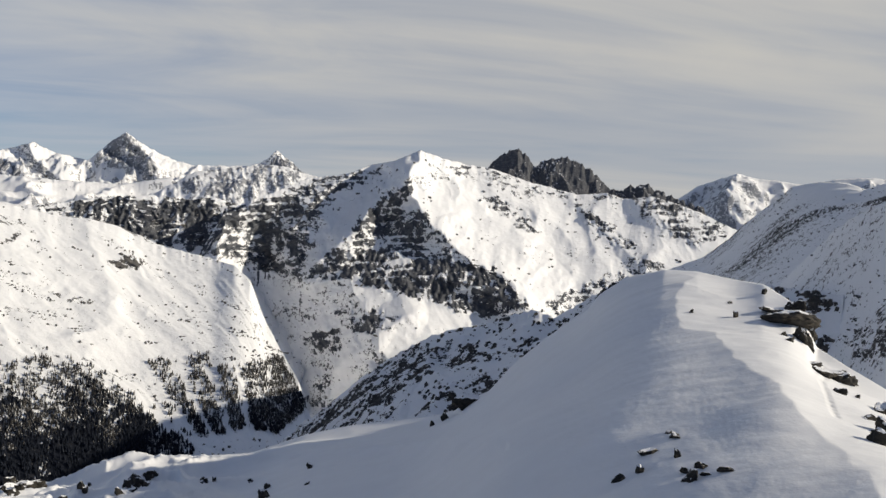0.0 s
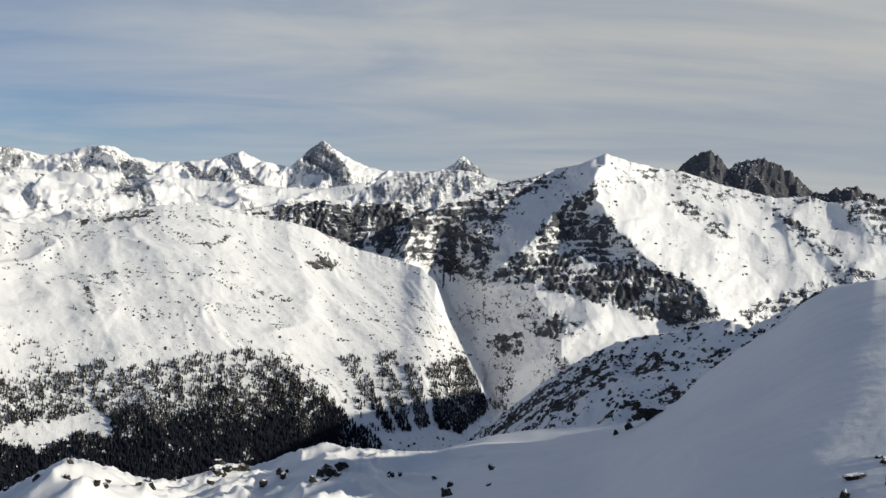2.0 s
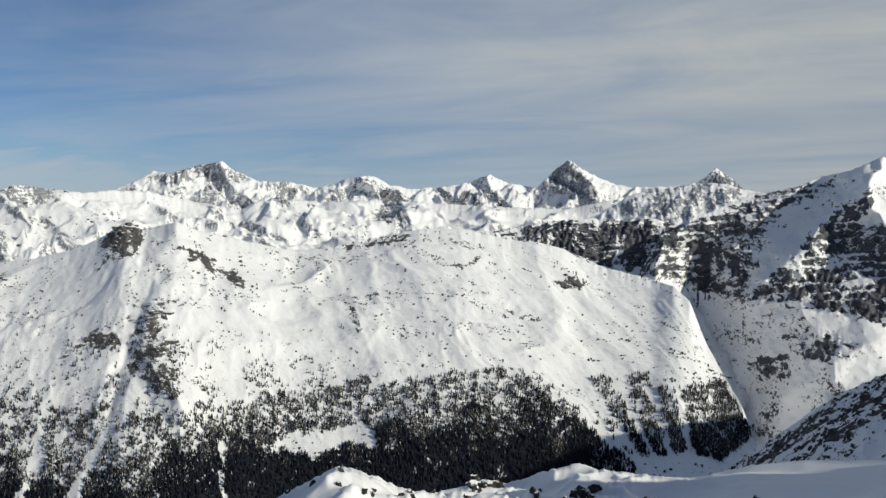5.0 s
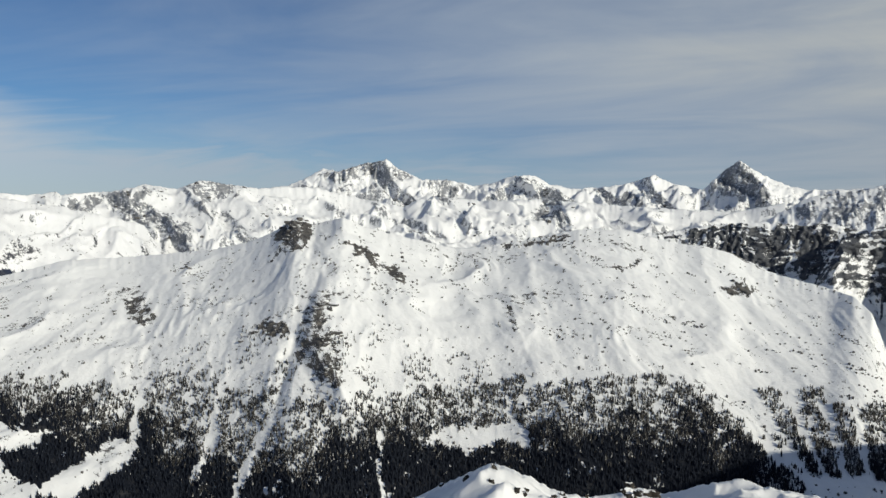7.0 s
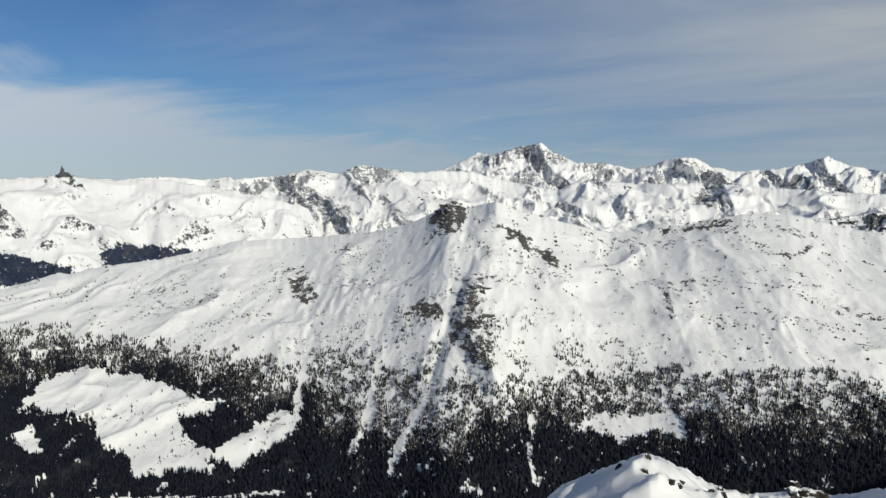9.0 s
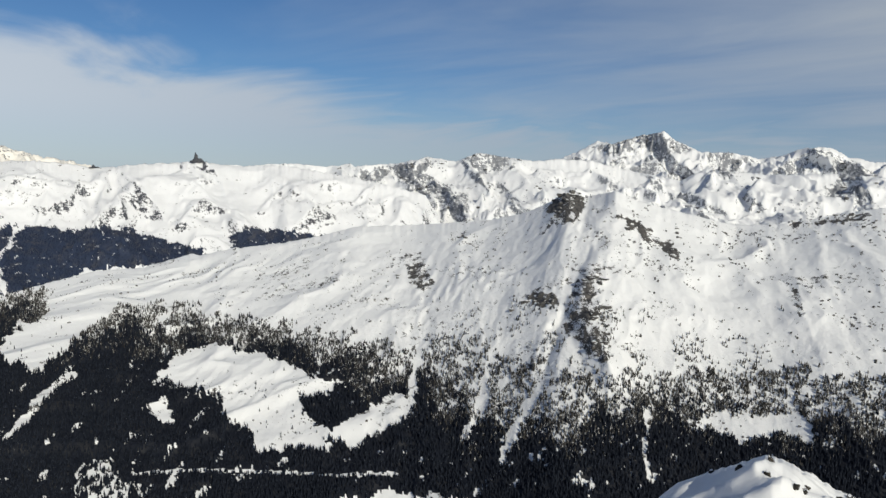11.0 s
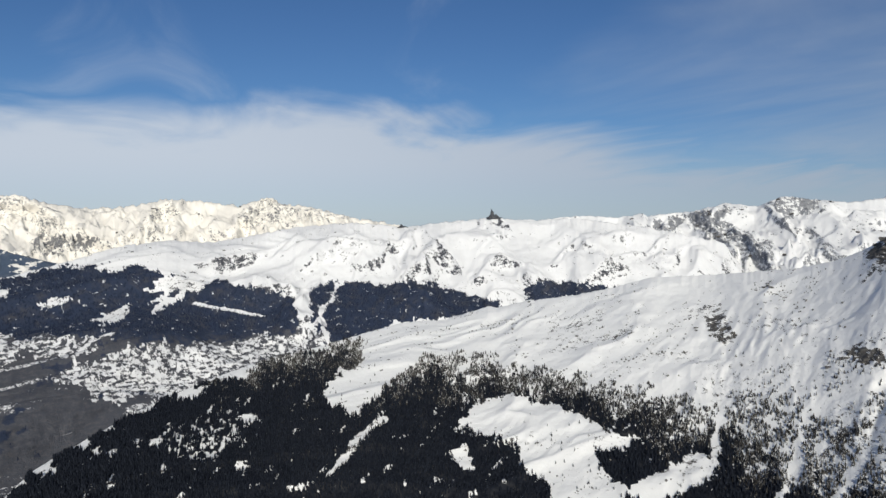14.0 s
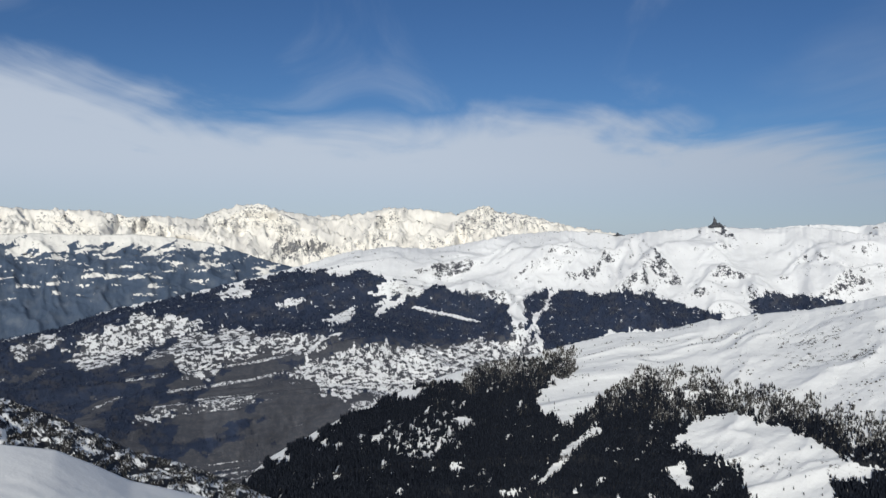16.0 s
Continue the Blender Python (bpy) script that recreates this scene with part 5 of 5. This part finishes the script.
# ---- stones ----
def stone_mesh(name, seed, rough=0.35, flat=0.6, cuts=3, capped=0.35):
    """A broken, bedded block of rock, split along joints, with a little snow lying on top; about one metre across."""
    bm = bmesh.new()
    bmesh.ops.create_icosphere(bm, subdivisions=cuts, radius=0.5)
    rs = np.random.RandomState(seed)
    planes = [(Vector((*rs.normal(size=2), 0.7 * rs.normal())).normalized(), 0.20 + 0.20 * rs.rand()) for _ in range(9)]
    shift = Vector((seed * 3.7, seed * 1.3, 0))
    for v in bm.verts:
        p = v.co.copy()
        for way, reach in planes:
            over = p.dot(way) - reach
            if over > 0:
                p -= way * over * 0.95
        p *= 1 + rough * (0.55 * noise.noise(p * 2.6 + shift) + 0.35 * (0.5 - abs(noise.noise(p * 6.0 + shift))) + 0.18 * noise.noise(p * 13.0 + shift))
        bed = math.floor(p.z * 7 + 0.6 * noise.noise(p * 2 + shift)) / 7 - p.z
        p += Vector((p.x, p.y, 0)).normalized() * (-0.25 * bed) if p.length > 0.05 else Vector()
        v.co = Vector((p.x * (1 + 0.3 * math.sin(seed)), p.y, p.z * flat))
    bm.normal_update()
    mesh = bpy.data.meshes.new(name)
    snow = [0.95 - 1.2 * max(0.0, v.normal.z - (1 - capped)) / capped + 0.25 * noise.noise(v.co * 5 + shift) for v in bm.verts]
    bm.to_mesh(mesh)
    bm.free()
    mesh.attributes.new("rock", "FLOAT", "POINT").data.foreach_set("value", snow)
    mesh.materials.append(STONE)
    return mesh


STONES = [stone_mesh("stone", k, 0.9, 0.62 + 0.1 * (k % 3), 3, 0.14) for k in range(6)]
LEDGES = [stone_mesh("stone", 40 + k, 1.0, 0.6, 4, 0.20) for k in range(5)]
CHIPS = [stone_mesh("outcrop", 20 + k, 0.7, 0.6, 2, 0.25) for k in range(5)]
for chip in CHIPS:
    chip.materials[0] = SLOPE_SNOW


def on_hill(bearing, rise, least=60.0):
    """The place on the hill seen at that bearing and rise from the summit."""
    az, r, z = HILL
    k = int(np.argmin(np.abs(az - bearing)))
    up = np.degrees(np.arctan2(z[:, k], r[:, k]))
    seen = np.where((r[:, k] > least) & (up >= rise))[0]
    if not len(seen):
        seen = [int(np.argmax(np.where((r[:, k] > least) & (r[:, k] < 600), up, -90)))]
    q = seen[0]
    return Vector((*at(bearing, r[q, k]), z[q, k] + EYE))


def stone(bearing, rise, wide, tall, turn, k, label):
    spot = on_hill(bearing, rise)
    tall = min(tall, 1.15)
    far_off = spot.length
    size = math.radians(wide) * far_off
    ledge = wide > 1.0
    ob = new("rock_outcrop", LEDGES[k % len(LEDGES)] if ledge else STONES[k % len(STONES)])
    ob.matrix_world = Matrix.Translation(spot + Vector((0, 0, (-0.03 if ledge else 0.05) * size))) @ Matrix.Rotation(radians(turn), 4, "Z") @ Matrix.Diagonal((size * 1.05, size * 0.9, size * tall * 1.75, 1))
    tagged(ob, label, "rock", "stones on the snow hill")


# bearing, rise, width in degrees, height over width
SPUR_STONES = [
    (-2.62, -12.85, 2.24, 0.79), (-1.82, -13.15, 1.00, 0.77), (-3.23, -12.07, 0.93, 0.75), (-1.00, -13.96, 0.77, 0.75),
    (-0.05, -14.45, 0.58, 0.93), (-14.55, -15.02, 1.08, 0.71), (-16.39, -13.66, 1.35, 0.26), (-15.92, -13.68, 0.54, 0.57),
    (-14.12, -16.44, 0.58, 1.20), (-12.83, -17.09, 0.93, 0.75), (-16.56, -15.15, 0.69, 1.00), (-17.55, -16.42, 1.31, 0.88),
    (-18.23, -15.42, 1.31, 0.53), (-18.37, -15.83, 0.69, 0.39), (-19.68, -15.42, 0.77, 0.45), (-17.09, -16.01, 0.77, 0.60),
    (-16.84, -5.77, 0.35, 1.00), (-19.58, -5.81, 0.46, 2.00), (-19.21, -4.89, 0.31, 0.88),
]
LEDGE_STONES = [
    (-22.62, -5.59, 2.93, 0.47), (-21.99, -5.15, 1.54, 0.40), (-23.08, -5.14, 1.93, 0.68), (-23.73, -6.90, 1.62, 1.24),
    (-23.97, -6.11, 1.16, 1.13), (-22.52, -6.60, 0.54, 0.86), (-22.91, -6.92, 0.62, 0.75), (-21.18, -4.10, 0.39, 1.50),
    (-21.35, -5.61, 0.77, 0.40), (-24.86, -8.71, 2.70, 0.49), (-25.78, -8.97, 1.78, 0.65), (-24.28, -8.21, 1.54, 0.40),
    (-25.99, -9.79, 1.08, 0.57), (-27.06, -8.37, 2.01, 0.54), (-27.78, -8.63, 1.08, 0.79), (-26.95, -9.93, 0.46, 0.75),
    (-28.32, -10.54, 1.31, 1.00), (-28.53, -11.76, 1.31, 1.65), (-27.62, -11.09, 1.08, 0.50), (-28.27, -12.42, 1.00, 1.31),
]
LEFT_STONES = [
    (25.93, -17.89, 1.70, 0.64), (26.46, -18.04, 1.16, 0.80), (19.46, -18.30, 1.08, 0.64), (18.70, -18.03, 0.69, 0.78),
    (19.72, -18.57, 1.31, 0.35), (18.43, -17.81, 0.54, 0.71), (22.19, -18.15, 0.35, 2.22), (15.27, -18.23, 0.35, 1.00),
    (14.50, -18.26, 0.35, 1.11), (12.06, -18.30, 0.31, 1.12), (8.13, -17.36, 0.42, 1.27), (10.95, -18.67, 0.35, 1.11),
    (11.07, -19.28, 0.93, 0.67), (8.27, -18.47, 0.27, 0.86), (22.51, -18.53, 0.54, 0.86),
]
CREST_STONES = [
    (8.18, -17.45, 0.46, 0.80), (8.32, -18.49, 0.38, 0.80), (11.19, -19.16, 1.15, 0.50), (12.18, -18.29, 0.38, 0.60),
    (15.02, -18.24, 0.54, 0.60), (19.94, -18.39, 0.69, 0.60), (19.43, -18.10, 1.00, 0.60), (18.69, -18.29, 0.77, 0.70),
    (26.51, -17.70, 1.31, 0.70), (27.16, -17.80, 0.92, 0.70), (26.83, -17.78, 0.85, 1.00), (26.27, -18.01, 0.62, 0.80),
    (33.84, -18.63, 0.54, 0.70), (31.20, -18.48, 0.46, 0.70), (36.15, -17.95, 0.38, 0.80), (37.85, -17.81, 0.46, 0.80),
]
EDGE_STONES = [
    (35.93, -17.15, 0.54, 0.80), (34.27, -18.57, 0.50, 0.80), (33.72, -18.36, 0.45, 0.80), (31.81, -18.63, 0.40, 0.80),
    (31.10, -18.27, 0.70, 0.80), (30.97, -18.79, 0.60, 0.80), (29.59, -18.47, 0.40, 0.80), (26.78, -17.77, 0.90, 0.80),
    (26.55, -18.30, 0.70, 0.80), (27.16, -18.80, 0.50, 0.80), (23.71, -18.91, 0.50, 0.80), (22.65, -18.24, 0.60, 0.80),
    (20.43, -18.78, 0.90, 0.80), (19.97, -18.29, 0.70, 0.80), (18.98, -18.31, 0.50, 0.80), (15.29, -18.25, 0.35, 0.80),
    (39.57, -18.39, 0.40, 0.80),
]
for k, (bearing, rise, wide, tall) in enumerate(SPUR_STONES + LEDGE_STONES + LEFT_STONES + CREST_STONES + EDGE_STONES):
    stone(bearing, rise, wide, tall, 37 * k, k, "large dark lichened rock breaking through the snow" if wide > 1.0 else "small dark rock poking out of the snow")


def scatter(land, count, chance, small, large, seed, label, singles=220):
    """Bare stones over a mountain: the largest as parts of their own, the rest joined."""
    ob, bearing, rise, grid, rock = land
    rs = np.random.RandomState(seed)
    rows, cols = bearing.shape
    i, j = (rs.rand(count) * (rows - 2)).astype(int), (rs.rand(count) * (cols - 2)).astype(int)
    keep = rs.rand(count) < chance(bearing[i, j], rise[i, j], rock[i, j])
    spots = grid[i[keep], j[keep]]
    sizes = small + (large - small) * rs.rand(len(spots)) ** 3.5
    order = np.argsort(-sizes)
    for q in order[:singles]:
        one = new("outcrop", CHIPS[q % len(CHIPS)])
        one.parent = ob
        one.matrix_world = Matrix.Translation(Vector(spots[q])) @ Matrix.Rotation(rs.rand() * 6.28, 4, "Z") @ Matrix.Diagonal((sizes[q] * 1.3, sizes[q], sizes[q] * (0.6 + 0.6 * rs.rand()), 1))
    rest = order[singles:]
    k = len(rest)
    ring = 4
    verts = np.zeros((k, ring * 2 + 1, 3), np.float32)
    turn = rs.rand(k, 1) * 6.28 + np.arange(ring) * 2 * np.pi / ring
    r1, r2 = (0.45 + 0.3 * rs.rand(k, ring)) * sizes[rest][:, None], (0.25 + 0.3 * rs.rand(k, ring)) * sizes[rest][:, None]
    tall = sizes[rest] * (0.25 + 0.5 * rs.rand(k))
    verts[:, :ring, 0], verts[:, :ring, 1], verts[:, :ring, 2] = np.cos(turn) * r1, np.sin(turn) * r1, -0.3 * sizes[rest][:, None]
    verts[:, ring:2 * ring, 0], verts[:, ring:2 * ring, 1] = np.cos(turn) * r2, np.sin(turn) * r2
    verts[:, ring:2 * ring, 2] = tall[:, None] * (0.6 + 0.4 * rs.rand(k, ring))
    verts[:, 2 * ring, 2] = tall
    verts += spots[rest][:, None, :]
    tris = []
    for q in range(ring):
        w = (q + 1) % ring
        tris += [(q, w, ring + w), (q, ring + w, ring + q), (ring + q, ring + w, 2 * ring)]
    faces = (np.array(tris)[None] + np.arange(k)[:, None, None] * (2 * ring + 1)).reshape(-1, 3)
    mesh = bpy.data.meshes.new("stone_scatter")
    mesh.from_pydata(verts.reshape(-1, 3), [], faces)
    mesh.attributes.new("rock", "FLOAT", "POINT").data.foreach_set("value", np.full(len(mesh.vertices), 0.92, np.float32))
    mesh.materials.append(ob.data.materials[0])
    joined = new("stone_scatter", mesh)
    joined.parent = ob
    tagged(joined, label, kind="stuff")


def clusters(b, r, k, base):
    return np.clip(base * (fractal(b * 0.35, r * 0.6, 3, k) * 2.0 + fractal(b * 1.3, r * 2.2, 4, k + 3, 0.7) * 2.4 - 0.5), 0, 1)


def crag(land, bearing, rise, size, tall, k):
    """One large bare crag that stands out of a mountain, as a part of it."""
    one = new("crag", CHIPS[k % len(CHIPS)])
    one.parent = land[0]
    one.matrix_world = Matrix.Translation(on_land(land, bearing, rise)) @ Matrix.Rotation(1.7 * k, 4, "Z") @ Matrix.Diagonal((size * 1.2, size, size * tall, 1))


rs = random.Random(4)
for land, bearing, rise, spread, size, count in ((slope, 50.0, -1.3, 0.5, 15, 9), (slope, 49.9, -1.2, 0.22, 22, 4), (slope, 51.0, -2.4, 0.5, 11, 5), (slope, 52.0, -8.6, 0.7, 9, 8), (slope, 20.8, -4.4, 0.5, 9, 7), (slope, 60.0, -6.8, 1.1, 7, 12), (slope, 56.9, -4.2, 0.3, 9, 4),
                                                 (slope, 47.9, -6.8, 0.35, 11, 7), (slope, 47.7, -9.0, 0.6, 12, 12), (slope, 47.4, -10.8, 0.5, 10, 7), (slope, 43.3, -3.8, 0.7, 9, 9), (slope, 34.0, -2.0, 1.2, 7, 8)):
    for k in range(count):
        crag(land, bearing + rs.gauss(0, spread), rise + rs.gauss(0, 0.55 * spread), size * rs.uniform(0.4, 1.15), rs.uniform(0.7, 1.5), k)

scatter(slope, 130000, lambda b, r, k: clusters(b + 0.055 * (b - 47) * r, 0.55 * r, 91, 0.85) * (1 - slope_woods(b, r)) * (0.3 + 0.7 * smooth(-11.5, -9, r)) + 0.25 * (k > 0.5), 0.45, 4.6, 31, "dark stones scattered over sunlit snow")
scatter(shrubs, 42000, lambda b, r, k: clusters(b, r, 92, 1.6) + 0.3 * (k > 0.45), 0.5, 4.2, 32, "dark stones scattered over shaded snow", 200)
scatter(spur, 4000, lambda b, r, k: clusters(b, r, 93, 0.4) + 0.3 * (k > 0.5), 0.5, 3.6, 33, "dark stones scattered over a snowy spur", 80)
scatter(shoulder, 4000, lambda b, r, k: clusters(b, r, 94, 0.4), 0.8, 4.5, 34, "dark stones scattered over a snow shoulder", 60)
scatter(pyramid, 9000, lambda b, r, k: clusters(b, r, 95, 0.7) + 0.3 * (k > 0.6), 1.5, 11.0, 35, "dark rocks breaking through steep snow", 120)
scatter(north, 22000, lambda b, r, k: clusters(b, r, 96, 0.5) * (1 - north_woods(b, r)) * (r > -5), 1.5, 8.0, 36, "dark rocks on open snow slopes", 100)
scatter(mid, 9000, lambda b, r, k: clusters(b, r, 97, 0.5) + 0.3 * (k > 0.5), 3.0, 18.0, 37, "dark rocks on far snow slopes", 100)
scatter(far, 5000, lambda b, r, k: 0.25 * (k > 0.45), 4.0, 22.0, 39, "dark rocks on far glaciated faces", 60)
scatter(bernese, 1800, lambda b, r, k: 0.2 * (k > 0.3) + clusters(b, r, 98, 0.2), 4.0, 20.0, 40, "dark rocks on a far white range", 60)
scatter(gorge, 3000, lambda b, r, k: clusters(b, r, 99, 0.6), 1.0, 5.0, 41, "dark stones on a brushy hillside", 60)
scatter(foothills, 2500, lambda b, r, k: clusters(b, r, 90, 0.4) * (r > -3), 4.0, 14.0, 42, "dark rocks above far woods", 40)
scatter(band, 6000, lambda b, r, k: 0.5 * (k > 0.4), 2.0, 12.0, 38, "dark broken rocks along a ridge", 100)


def rock_tooth(bearing, rise, size, tall, label):
    """A lone rock tower on a far crest: leaning blocks, one taller."""
    bm = bmesh.new()
    for k, (dx_, wide, high, lean) in enumerate(((-0.75, 0.9, 0.22, 0.0), (-0.25, 1.0, 0.62, -0.10), (-0.12, 0.55, 1.0, -0.22), (0.3, 1.1, 0.45, 0.05), (0.85, 0.9, 0.16, 0.1))):
        made = bmesh.ops.create_icosphere(bm, subdivisions=3, radius=0.5)
        for v in made["verts"]:
            p = v.co.copy()
            up = (p.z + 0.5) * high * 1.15
            taper = 1.0 - 0.55 * (p.z + 0.5) ** 2
            v.co = Vector((dx_ + p.x * wide * taper + lean * up, p.y * wide * taper, up - 0.15))
            v.co += 0.16 * Vector((noise.noise(v.co * 4 + Vector((k, 2, 0))), noise.noise(v.co * 4 + Vector((5, k, 0))), noise.noise(v.co * 5 + Vector((0, 3, k)))))
    mesh = bpy.data.meshes.new("rock_tooth")
    bm.to_mesh(mesh)
    bm.free()
    mesh.attributes.new("rock", "FLOAT", "POINT").data.foreach_set("value", [0.95] * len(mesh.vertices))
    mesh.materials.append(PEAK_SNOW)
    ob = new("rock_tooth", mesh)
    ob.matrix_world = Matrix.Translation(on_land(north, bearing, rise)) @ Matrix.Rotation(radians(bearing), 4, "Z") @ Matrix.Diagonal((size, size, tall, 1))
    tagged(ob, label, "rock tower")


rock_tooth(74.8, 5.0, 23, 31, "dark rock tower standing on a snowy crest")
rock_tooth(81.0, 5.0, 18, 11, "low dark rock knob on a snowy crest")
